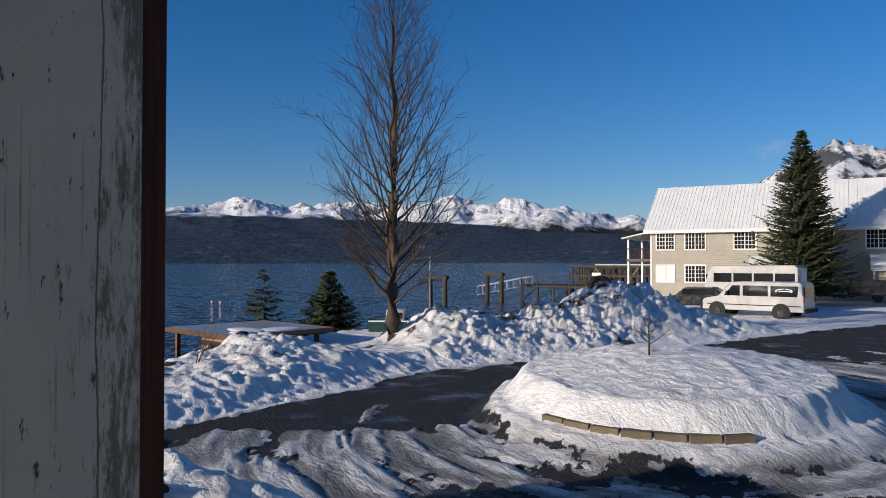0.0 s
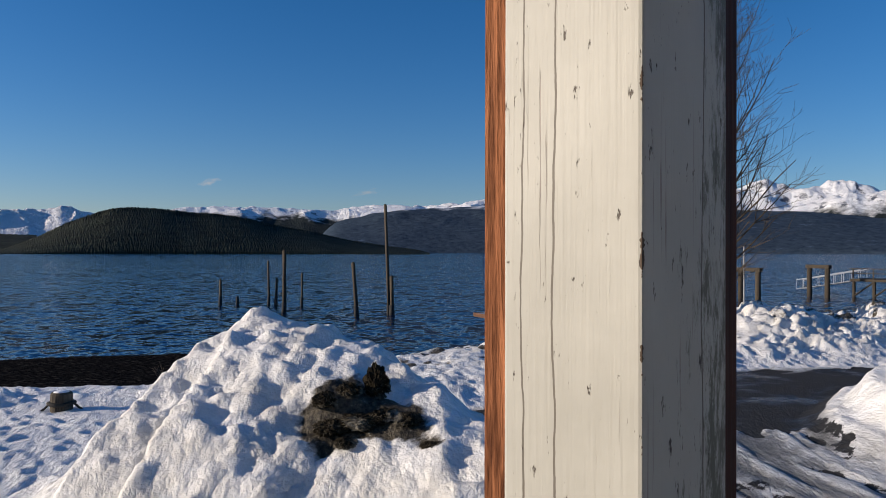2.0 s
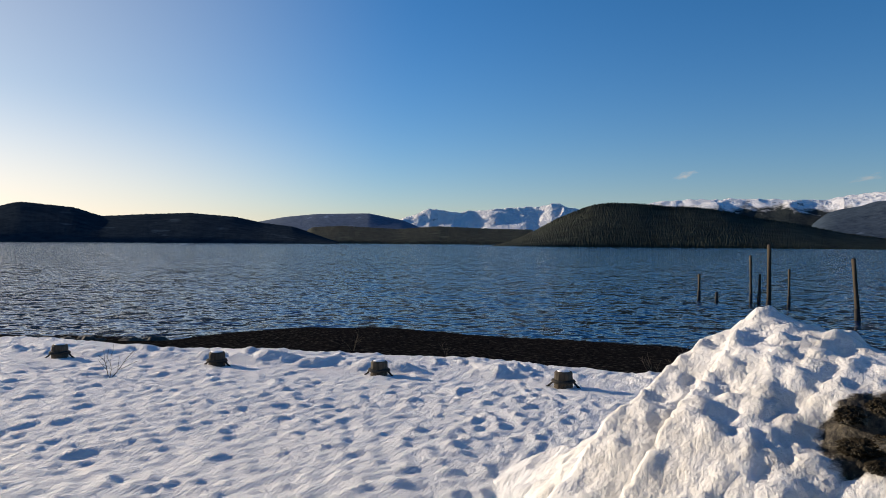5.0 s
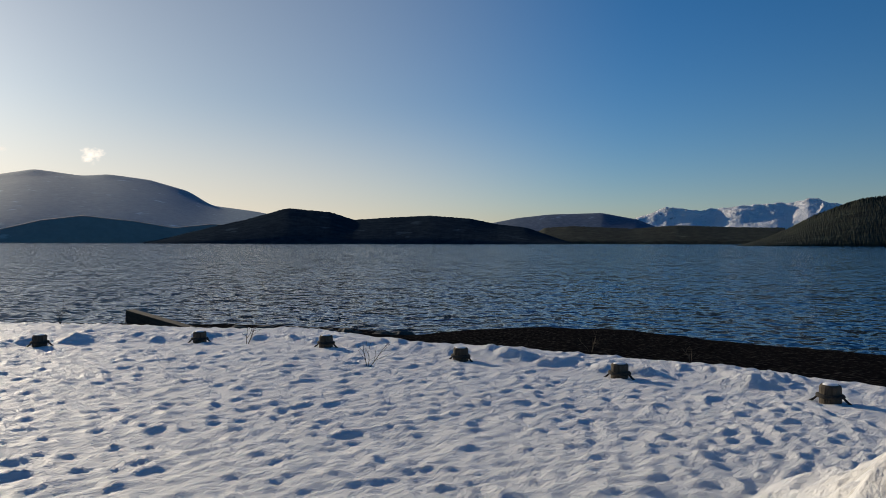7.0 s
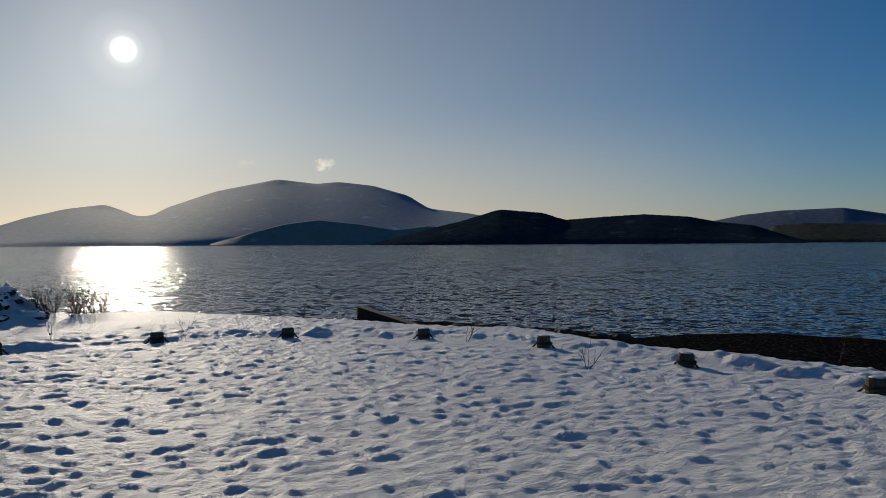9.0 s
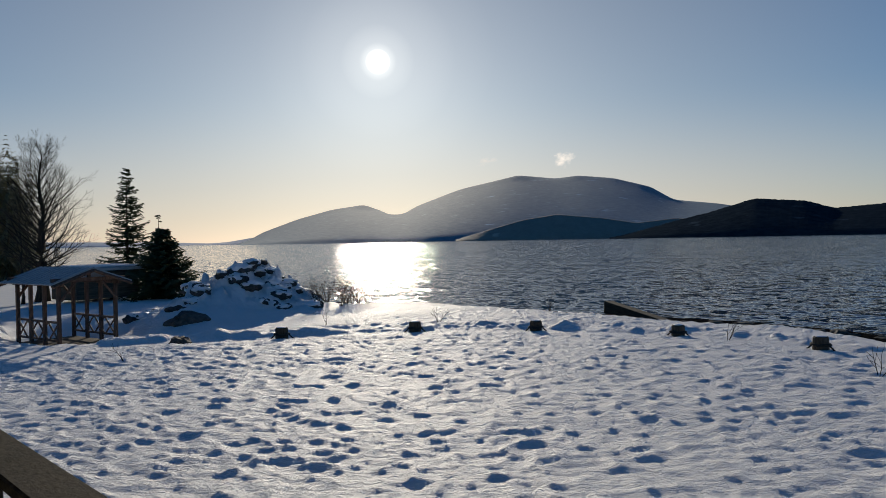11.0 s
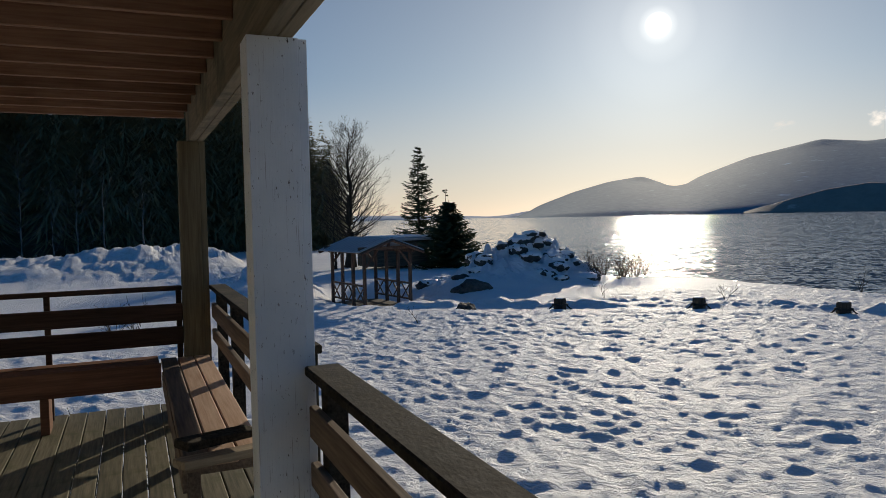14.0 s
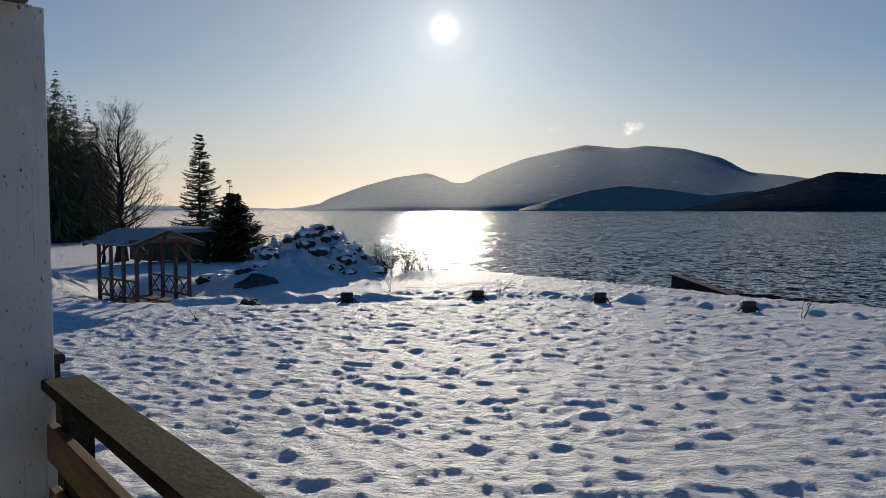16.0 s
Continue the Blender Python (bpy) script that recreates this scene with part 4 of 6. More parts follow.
WHITE_PAINT = grain_mat("white_trim_paint", (0.68, 0.67, 0.64), (0.80, 0.79, 0.76), fine=14, coarse=1.5, rough=0.55, relief=0.001)
CAR_WHITE = grain_mat("white_car_paint", (0.40, 0.39, 0.375), (0.50, 0.49, 0.475), fine=3, coarse=0.7, rough=0.3, relief=0)
CAR_DARK = grain_mat("dark_car_paint", (0.012, 0.013, 0.016), (0.025, 0.026, 0.03), fine=3, rough=0.25, relief=0)
TEAL = grain_mat("teal_hull_paint", (0.04, 0.11, 0.10), (0.08, 0.19, 0.17), fine=8, rough=0.5, relief=0.001)
RED = grain_mat("faded_red_paint", (0.28, 0.03, 0.02), (0.45, 0.07, 0.05), fine=8, rough=0.5, relief=0.001)
YELLOW = grain_mat("yellow_plastic", (0.55, 0.33, 0.02), (0.7, 0.45, 0.04), fine=8, rough=0.5, relief=0)
PINK = grain_mat("faded_pink_buoy_plastic", (0.62, 0.36, 0.32), (0.80, 0.58, 0.54), fine=8, rough=0.4, relief=0)
STONE = grain_mat("weathered_edging_timber", (0.06, 0.047, 0.030), (0.21, 0.17, 0.11), (0.5, 4, 4), fine=9, coarse=2, rough=0.9, relief=0.008)


def glass_mat(name, tint):
    m, n, l, b = nodes_of(name)
    b.inputs["Base Color"].default_value = (*tint, 1)
    b.inputs["Roughness"].default_value = 0.06
    b.inputs["IOR"].default_value = 1.5
    k = bump(n, l, noise_node(n, l, mapped(n, l), 3.0, 2), 0.15, 0.004, b)
    return m


DARK_GLASS = glass_mat("dark_window_glass", (0.012, 0.014, 0.016))
BLIND = grain_mat("drawn_white_blind", (0.74, 0.73, 0.70), (0.82, 0.81, 0.78), fine=6, rough=0.7, relief=0)


def siding_mat():
    m, n, l, b = nodes_of("beige_lap_siding")
    v = mapped(n, l)
    sep = n.new("ShaderNodeSeparateXYZ")
    l.new(v, sep.inputs[0])
    lap = maths(n, l, "FRACT", maths(n, l, "MULTIPLY", sep.outputs["Z"], 1 / 0.16))
    c = ramp(n, l, noise_node(n, l, v, 1.3, 5, 0.6), [(0.3, (0.36, 0.33, 0.27)), (0.7, (0.43, 0.40, 0.33))])
    l.new(mixc(n, l, ramp(n, l, lap, [(0.0, (1, 1, 1)), (0.12, (0, 0, 0))]), c, (0.22, 0.20, 0.16)), b.inputs["Base Color"])
    b.inputs["Roughness"].default_value = 0.7
    bump(n, l, maths(n, l, "MULTIPLY", lap, -1.0), 0.8, 0.012, b)
    return m


SIDING = siding_mat()

# ---- porch ----
DECK_Z, RAIL_Z, BEAM_Z, BEAM_T, JOIST_Z = 1.42, 2.46, 3.68, 4.1, 3.92
PX0, PX1 = -0.803, -0.638
DECK_Y0, DECK_Y1, WALL_X = -7.68, 1.15, 2.45


def porch_post(y0, core, battens, label, wx=PX1 - PX0, right=PX1):
    """A square post; y0 is its southern face. battens: side strips as (x0, x1, y0, y1, material)."""
    e = thing("porch_post", pose(right - wx, y0, DECK_Z), label, "post")
    w = PX1 - PX0
    bm = box(0, wx, 0, w, 0, BEAM_Z - DECK_Z, 0.004, seg=2)
    part("post_core", bm, core, e)
    for x0, x1, ya, yb, mat in battens:
        part("side_batten", box(x0, x1, ya, yb, 0, BEAM_Z - DECK_Z, 0.003), mat, e, "rough red-brown cedar strip" if mat is RED_TRIM else "cedar strip painted dark for shade" if mat is SHADED_TRIM else "")
    return e


porch_post(0.473, PAINT, [(-0.034, -0.001, 0.008, 0.158, RED_TRIM), (0.010, 0.142, 0.166, 0.206, SHADED_TRIM)], "square porch post with cracked white paint and bare cedar edges", 0.148)
porch_post(-3.885, PAINT_CLEAN, [(-0.036, -0.001, 0.02, 0.15, PAINT_CLEAN)], "square white painted porch post carrying the roof beam", 0.192)
porch_post(-7.585, POST_Z, [(-0.05, -0.001, 0.01, 0.155, POST_Z)], "bare treated-wood corner post of the porch", 0.168, -0.604)

deck = thing("porch_deck", pose(0, 0, 0), "weathered wooden porch deck of narrow greenish boards", "deck")
bd = bmesh.new()
for yy in (-7.5, -5.2, -3.1, -1.0, 1.0):
    add_box(bd, -0.93, WALL_X - 0.05, yy - 0.03, yy + 0.03, DECK_Z - 0.24, DECK_Z - 0.042)
add_box(bd, -0.95, -0.91, DECK_Y0 + 0.02, DECK_Y1 - 0.02, DECK_Z - 0.26, DECK_Z - 0.043)
part("joist_frame", bd, BROWN_Y, deck)
for xx in (-0.82, 0.8, 2.2):
    for yy in (-7.2, -3.6, 0.6):
        part("footing_post", box(xx - 0.07, xx + 0.07, yy - 0.07, yy + 0.07, -0.6, DECK_Z - 0.24, 0.005), OLD_Z, deck)
n_boards = 24
bw = (WALL_X - 0.02 + 0.97) / n_boards
deck_board = None
for i in range(n_boards):
    if deck_board is None:
        ob = part("deck_board", box(0.003, bw - 0.004, 0, DECK_Y1 - DECK_Y0, -0.038, 0, 0.005), DECK_Y, deck)
        deck_board = ob.data
    else:
        ob = new("deck_board", deck_board)
        ob.parent = deck
    ob.location = (-0.97 + i * bw, DECK_Y0 + random.uniform(-0.012, 0.012), DECK_Z + random.uniform(-0.002, 0.002))

# roof over the porch
roof = thing("porch_roof", pose(0, 0, 0), "porch roof with exposed red-brown joists on a two-ply beam", "roof")
part("beam", box(-0.754, -0.690, DECK_Y0 + 0.05, DECK_Y1 + 0.25, BEAM_Z, BEAM_T, 0.004), BEAM_Y, roof)
part("beam", box(-0.815, -0.757, DECK_Y0 + 0.05, DECK_Y1 + 0.25, BEAM_Z + 0.002, BEAM_T, 0.004), BEAM_Y, roof)
joist = None
for i in range(22):
    y = DECK_Y0 - 0.12 + i * 0.42
    if joist is None:
        ob = part("joist", box(-0.688, WALL_X - 0.02, -0.019, 0.019, 0, 0.185, 0.003), JOIST_X, roof)
        joist = ob.data
    else:
        ob = new("joist", joist)
        ob.parent = roof
    ob.location = (0, y, JOIST_Z)
bd = bmesh.new()
add_box(bd, -0.84, WALL_X - 0.02, DECK_Y0 - 0.3, DECK_Y1 + 0.3, JOIST_Z + 0.186, JOIST_Z + 0.215)
part("sheathing", bd, JOIST_X, roof)
part("fascia", box(-0.865, -0.842, DECK_Y0 - 0.3, DECK_Y1 + 0.3, JOIST_Z + 0.05, JOIST_Z + 0.24, 0.003), BROWN_Y, roof)
part("snow_cover", box(-0.86, WALL_X, DECK_Y0 - 0.3, DECK_Y1 + 0.3, JOIST_Z + 0.242, JOIST_Z + 0.36, 0.03), SNOW, roof)
strip = thing("cable_strip", pose(0, DECK_Y0 - 0.155, JOIST_Z + 0.012), "thin pale conduit with clips under the last joist", "conduit")
part("conduit", tube([(-0.6, 0, 0), (WALL_X - 0.1, 0, 0)], [0.005, 0.005], 8), WHITE_PAINT, strip)
for xx in (-0.45, 0.35, 1.1, 1.9):
    part("clip", box(xx, xx + 0.03, -0.014, 0.014, -0.012, 0.022, 0.003), STEEL, strip)

# Added unseen wall closing the porch; white to bounce sunlight onto the joists
wall = finish("wall_east", box(WALL_X, WALL_X + 0.2, DECK_Y0 - 0.1, DECK_Y1 + 0.3, 0, 6.0), WHITE_PAINT)
tagged(wall, "unseen plain wall added behind the porch, white to bounce light", "wall", kind="structure")


def side_rail(y0, y1, posts, label, drop=0.0):
    """Cap and two boards along the porch's long side."""
    e = thing("porch_railing", pose(0, 0, 0), label, "railing")
    part("cap_rail", box(-0.955, -0.818, y0, y1, RAIL_Z - 0.038 - drop, RAIL_Z - drop, 0.006), GREY_Y, e, "mossy grey weathered cap")
    for zb, zt in ((2.18, 2.305), (1.99, 2.085)):
        part("rail_board", box(-0.868, -0.832, y0, y1, zb - drop, zt - drop, 0.005), BROWN_Y, e)
    for y in posts:
        part("rail_post", box(-0.952, -0.870, y - 0.044, y + 0.044, DECK_Z - 0.2, RAIL_Z - 0.039 - drop, 0.004), GREY_Y, e)
    return e


side_rail(-3.718, 0.431, (-3.63, -2.4, -1.0, 0.35), "wooden porch railing with a mossy flat cap", 0.03)
side_rail(-7.418, -3.985, (-4.1, -5.2, -6.4, -7.36), "brown wooden porch railing behind the corner bench")
end_rail = thing("porch_railing", pose(0, 0, 0), "brown end railing with two wide boards, shade painted dark", "railing")
part("top_rail", box(-0.60, WALL_X - 0.02, -7.545, -7.485, RAIL_Z - 0.04, RAIL_Z, 0.005), BROWN_X, end_rail)
for za, zb in ((2.165, 2.31), (1.965, 2.115)):
    part("rail_board", box(-0.60, WALL_X - 0.02, -7.50, -7.462, za, zb, 0.005), BROWN_X, end_rail)
for xx in (-0.575, 0.42, 1.5, 2.35):
    part("rail_post", box(xx - 0.022, xx + 0.022, -7.552, -7.508, DECK_Z, RAIL_Z - 0.041, 0.004), BROWN_X, end_rail)

bench = thing("corner_bench", pose(0, 0, DECK_Z), "brown slatted bench built along the railing, partly sunlit", "bench")
for i in range(3):
    x0 = -0.80 + i * 0.131
    # Rail-side boards take the sunlit colour, the front board the darker shaded one
    part("seat_board", box(x0, x0 + 0.124, -7.44, -4.62 + 0.06 * i, 0.402, 0.440, 0.006), BROWN_Y if i == 2 else SUNLIT_SEAT_Y, bench)
part("front_board", box(-0.432, -0.406, -7.05, -4.58, 0.28, 0.401, 0.004), BROWN_Y, bench)
for yy in (-4.75, -5.9, -6.9):
    part("leg", box(-0.50, -0.435, yy - 0.045, yy + 0.045, 0, 0.401, 0.005), BROWN_Y, bench)
    part("bearer", box(-0.80, -0.501, yy - 0.02, yy + 0.02, 0.31, 0.401, 0.003), BROWN_Y, bench)
bench2 = thing("end_bench", pose(0, 0, DECK_Z), "brown plank bench along the end railing", "bench")
for i in range(2):
    part("seat_board", box(-0.39, WALL_X - 0.05, -7.40 + i * 0.17, -7.235 + i * 0.17, 0.435, 0.473, 0.006), BENCH_X, bench2)
part("front_board", box(-0.402, WALL_X - 0.05, -7.06, -7.025, 0.28, 0.472, 0.005), BENCH_X, bench2)
for xx in (0.42, 1.6):
    part("leg", box(xx - 0.03, xx + 0.03, -7.3, -7.07, 0, 0.434, 0.005), BENCH_X, bench2)
for k, (px, py, rz, ln) in enumerate(((-0.60, -4.50, 22, 0.46), (-0.58, -4.66, 30, 0.40))):
    e = thing("broken_plank", pose(px, py, DECK_Z + 0.441 + 0.045 * k, 4 - 6 * k, -3, rz), "short split plank lying on the bench end", "plank")
    bm = box(-ln / 2, ln / 2, -0.06, 0.06, 0, 0.042, 0.008, seg=2)
    for v in bm.verts:
        v.co.z += 0.006 * math.sin(v.co.x * 14) * (1 if v.co.z > 0.02 else 0)
        v.co.y += 0.010 * math.sin(v.co.x * 23 + k)
    part("plank", bm, SPLIT if k == 0 else GREY_Y, e)


# ---- trees ----
def grow(bm, rng, p, d, length, r, depth, up=0.25, spread=0.6, kids=5, wig=0.12):
    """A branch with side branches, as one tapered tube after another."""
    n = 5 if depth > 1 else 3
    pts, rad = [p.copy()], [r]
    q, dd = p.copy(), d.copy()
    for i in range(n):
        dd = (dd + Vector((rng.gauss(0, wig), rng.gauss(0, wig), rng.gauss(0, wig * 0.6) + up * 0.22))).normalized()
        q = q + dd * length / n
        pts.append(q.copy())
        rad.append(max(0.004, r * (1 - 0.78 * (i + 1) / n)))
    add_tube(bm, pts, rad, 5 if r > 0.03 else 3, cap=False)
    if depth > 0:
        for k in range(kids):
            t = rng.uniform(0.22, 0.98)
            i = min(n - 1, int(t * n))
            at = pts[i].lerp(pts[i + 1], t * n - i)
            ax = (pts[i + 1] - pts[i]).normalized()
            side = ax.orthogonal().normalized()
            side.rotate(Matrix.Rotation(rng.uniform(0, 6.283), 3, ax))
            grow(bm, rng, at, (ax * (1 - spread * 0.55) + side * spread).normalized(), length * rng.uniform(0.35, 0.6) * (1.15 - 0.5 * t), rad[i] * 0.55, depth - 1, up, spread, kids - 1 if kids > 3 else kids, wig)


def bare_tree(name, x, y, z, height, label, radius, seed, limbs=60, lean=0.35, mat=TWIG, first=0.13, depth=2, flare=0.29):
    rng = random.Random(seed)
    e = thing(name, pose(x, y, z), label, "tree")
    pts, rad = [], []
    for i in range(13):
        t = i / 12
        pts.append(Vector((rng.gauss(0, 0.02) * (1 + 2 * t), rng.gauss(0, 0.02) * (1 + 2 * t), height * t - 0.3)))
        rad.append(radius * (1.35 - 0.75 * t if t < 0.06 else (1 - t) ** 1.1 + 0.02))
    part("trunk", tube(pts, rad, 12), BARK if mat is TWIG else mat, e, "rough brown trunk", True)
    bm = bmesh.new()
    for k in range(limbs):
        t = first + (0.97 - first) * (k + rng.random()) / limbs
        i = min(11, int(t * 12))
        p = pts[i].lerp(pts[i + 1], t * 12 - i)
        a = k * 2.399 + rng.gauss(0, 0.3)
        out = lean + rng.uniform(0.35, 0.75) * (1 - 0.25 * t)
        d = Vector((math.cos(a) * out, math.sin(a) * out, 0.42 + 0.6 * min(1.0, 1.6 * t))).normalized()
        ln = height * (flare * (1 - t) ** 0.55 * (0.55 + 0.45 * min(1.0, (t - first) / 0.16)) + 0.03) * rng.uniform(0.7, 1.2)
        grow(bm, rng, p, d, ln, radius * (0.15 * (1 - t) + 0.035), depth, 0.50, 0.60, 6, 0.085)
    part("branch_crown", bm, mat, e, "fine bare ascending branches")
    return e


def spruce(name, x, y, z, height, spread, label, seed, levels=30, per=8, gap=0.0, mat=NEEDLE, bare=0.06, fat=1.0):
    rng = random.Random(seed)
    e = thing(name, pose(x, y, z), label, "tree")
    part("trunk", tube([(0, 0, -0.3), (0.03, 0, height * 0.5), (0, 0.02, height)], [height * 0.016 + 0.02, height * 0.010, 0.008], 8), BARK, e, "", True)
    vs, fs, lv, lf = [], [], [], []
    for i in range(levels):
        t = bare + (1 - bare) * (i + rng.uniform(0, 0.5)) / levels
        if rng.random() < gap:
            continue
        zz = height * t
        reach = spread * (1 - t) ** 0.85 * (0.78 + 0.3 * rng.random()) + 0.08
        for k in range(per):
            a = i * 1.1 + k * 6.283 / per + rng.gauss(0, 0.25)
            zz = height * min(0.995, t + rng.uniform(-0.7, 0.7) / levels)
            ln = reach * rng.uniform(0.7, 1.12)
            droop = -0.10 - 0.28 * (1 - t) + rng.gauss(0, 0.07)
            ca, sa = math.cos(a), math.sin(a)
            m = max(4, int(ln * 9))
            for j in range(m):
                s = (j + 0.4) / m
                bx, bz = ln * s, zz + ln * (0.16 * s + droop * s + 0.22 * s ** 3)
                w = 0.10 + 0.17 * min(1.0, ln) * (1 - 0.75 * s)
                for side in (-1, 1):
                    yaw = a + side * rng.uniform(0.45, 1.05)
                    dx, dy = math.cos(yaw), math.sin(yaw)
                    L = w * rng.uniform(0.8, 1.7) * (0.6 + 0.4 * fat)
                    th = (0.035 + 0.02 * rng.random()) * fat
                    o = len(vs)
                    p0 = (bx * ca, bx * sa, bz)
                    tip = (bx * ca + dx * L, bx * sa + dy * L, bz - L * rng.uniform(0.05, 0.55))
                    mx, my, mz = (p0[0] + tip[0]) / 2, (p0[1] + tip[1]) / 2, (p0[2] + tip[2]) / 2
                    vs += [p0, (mx - dy * th, my + dx * th, mz - 0.03), tip, (mx + dy * th, my - dx * th, mz + 0.03)]
                    fs.append((o, o + 1, o + 2, o + 3))
    ob = mesh_from("crown", vs, fs, mat, e, smooth=False)
    ob["label"] = "dark green drooping needle boughs"
    return e


# ---- things on the lawn and shore ----
stub_sites = POST_LINE[2:10]


def mooring_stub(x, y, turn, label, first=None):
    z = ground_z(x, y) - 0.02
    e = thing("mooring_post", pose(x, y, z, 0, 0, turn), label, "post", "mooring posts along the lawn's edge")
    bm = bmesh.new()
    rr = random.Random(int(x * 10))
    rings = add_tube(bm, [(0, 0, -0.3), (0, 0, 0.18), (0, 0, 0.33), (0.0, 0, 0.36)], [0.205, 0.20, 0.195, 0.17], 16)
    for ring in rings:
        for v in ring:
            v.co.xy *= 1 + rr.uniform(-0.03, 0.03)
    part("stump", bm, OLD_Z, e, "weathered grey timber stub")
    bm = bmesh.new()
    bmesh.ops.create_uvsphere(bm, u_segments=14, v_segments=5, radius=1)
    for v in bm.verts:
        v.co = Vector((v.co.x * 0.15, v.co.y * 0.15, 0.355 + v.co.z * 0.035))
    part("snow_cap", bm, SNOW, e, "thin cap of snow", True)
    bm = bmesh.new()
    ring = [Vector((0.225 * math.cos(a), 0.225 * math.sin(a), 0.15 + 0.01 * math.sin(3 * a))) for a in np.linspace(0, 6.283, 17)]
    add_tube(bm, ring, [0.04] * 17, 6)
    part("rope_collar", bm, ROPE, e, "thick dark rope round the stub", True)
    return e


for (x, y), (x2, y2) in zip(stub_sites, POST_LINE[3:11]):
    turn = math.degrees(math.atan2(y2 - y, x2 - x))
    mooring_stub(x, y, turn, "short weathered timber mooring post with rope, half buried in snow")
    e = thing("hanging_rope", pose(x, y, ground_z(x, y) - 0.04, 0, 0, turn), "thick dark rope sagging from the post into the snow", "rope")
    for s in (1, -1):
        part("rope_end", tube([(s * 0.21, 0, 0.16), (s * 0.30, 0, 0.07), (s * 0.40, 0.02, 0.0), (s * 0.48, 0.02, -0.08)], [0.022] * 4, 6), ROPE, e)

log = thing("drift_log", pose(-26.2, -15.9, ground_z(-26.2, -15.9) + 0.16, 0, 5, 61), "squared dark drift timber lying at the beach edge", "log")
part("log_body", box(-2.3, 2.3, -0.2, 0.2, -0.30, 0.24, 0.04, seg=2), OLD_X, log)
part("end_stub", tube([(-2.3, 0.1, 0.1), (-2.75, 0.14, 0.14)], [0.05, 0.03], 6), OLD_X, log)


def twig_shrub(x, y, height, seed, label, n=7, mat=TWIG):
    rng = random.Random(seed)
    e = thing("bare_shrub", pose(x, y, ground_z(x, y) - 0.05), label, "shrub")
    bm = bmesh.new()
    for k in range(n):
        a = rng.uniform(0, 6.283)
        d = Vector((math.cos(a) * 0.45, math.sin(a) * 0.45, 1)).normalized()
        grow(bm, rng, Vector((0.03 * math.cos(a), 0.03 * math.sin(a), 0)), d, height * rng.uniform(0.6, 1), 0.012, 1, 0.1, 0.55, 4, 0.16)
    part("crown", bm, mat, e)
    return e


for i, (x, y, h, n) in enumerate([(-17.6, -5.2, 0.95, 3), (-20.9, -9.9, 0.9, 4), (-18.6, -19.5, 0.7, 3), (-15.6, -22.2, 0.8, 2), (-24.2, -18.7, 1.1, 5), (-22.4, 0.4, 0.9, 3), (-17.0, 8.2, 0.9, 5), (-16.6, 7.4, 0.8, 4), (-12.4, 14.6, 1.2, 5), (-7.6, -19.9, 0.6, 2), (-20.8, 3.0, 0.8, 2)]):
    twig_shrub(x, y, h, 300 + i, "thin bare twigs standing out of the snow", n)
for i in range(9):
    twig_shrub(-19.2 - 0.42 * i + random.uniform(-0.3, 0.3), -28.4 + random.uniform(-0.7, 0.7), 1.3, 330 + i, "dense bare brush on the point", 14)
for i, (x, y) in enumerate([(0.0, -9.2), (0.5, -9.6), (-0.4, -9.0), (1.0, -9.4), (0.3, -22), (-0.2, -22.5)]):
    twig_shrub(x, y, 1.0, 350 + i, "bare brush beside the porch", 8)

sap = thing("sapling", pose(-1.5, 14.9, ground_z(-1.5, 14.9) - 0.05), "small bare sapling in the snowy island", "tree")
bm = bmesh.new()
rs = random.Random(5)
add_tube(bm, [(0, 0, -0.1), (0.01, 0, 0.25), (0, 0.01, 0.5), (0.02, 0, 0.85)], [0.024, 0.020, 0.014, 0.006], 6)
for k in range(9):
    grow(bm, rs, Vector((0, 0, 0.26 + 0.05 * k)), Vector((math.cos(k * 2.4), math.sin(k * 2.4), 0.45)).normalized(), 0.55 * (1 - k * 0.06), 0.013, 1, 0.3, 0.5, 4)
part("branch_crown", bm, TWIG, sap)

# timber edging of the island
edging = thing("island_edging", pose(0, 0, 0), "weathered timber edging of the planted island under the snow", "edging")
for k in range(7):
    a0 = 4.13 + k * 0.145
    xa, ya = -1.1 + 3.30 * math.cos(a0), 15.9 + 4.34 * math.sin(a0)
    xb, yb = -1.1 + 3.30 * math.cos(a0 + 0.14), 15.9 + 4.34 * math.sin(a0 + 0.14)
    for row in range(2):
        ob = part("timber", box(0, math.hypot(xb - xa, yb - ya), -0.16, 0.06, 0, 0.165, 0.006), STONE, edging)
        ob.matrix_basis = pose(xa, ya, 0.14 + 0.14 * row, 0, 0, math.degrees(math.atan2(yb - ya, xb - xa)) + 2 * row)

# turf torn up in the snow heap
rngt = random.Random(77)


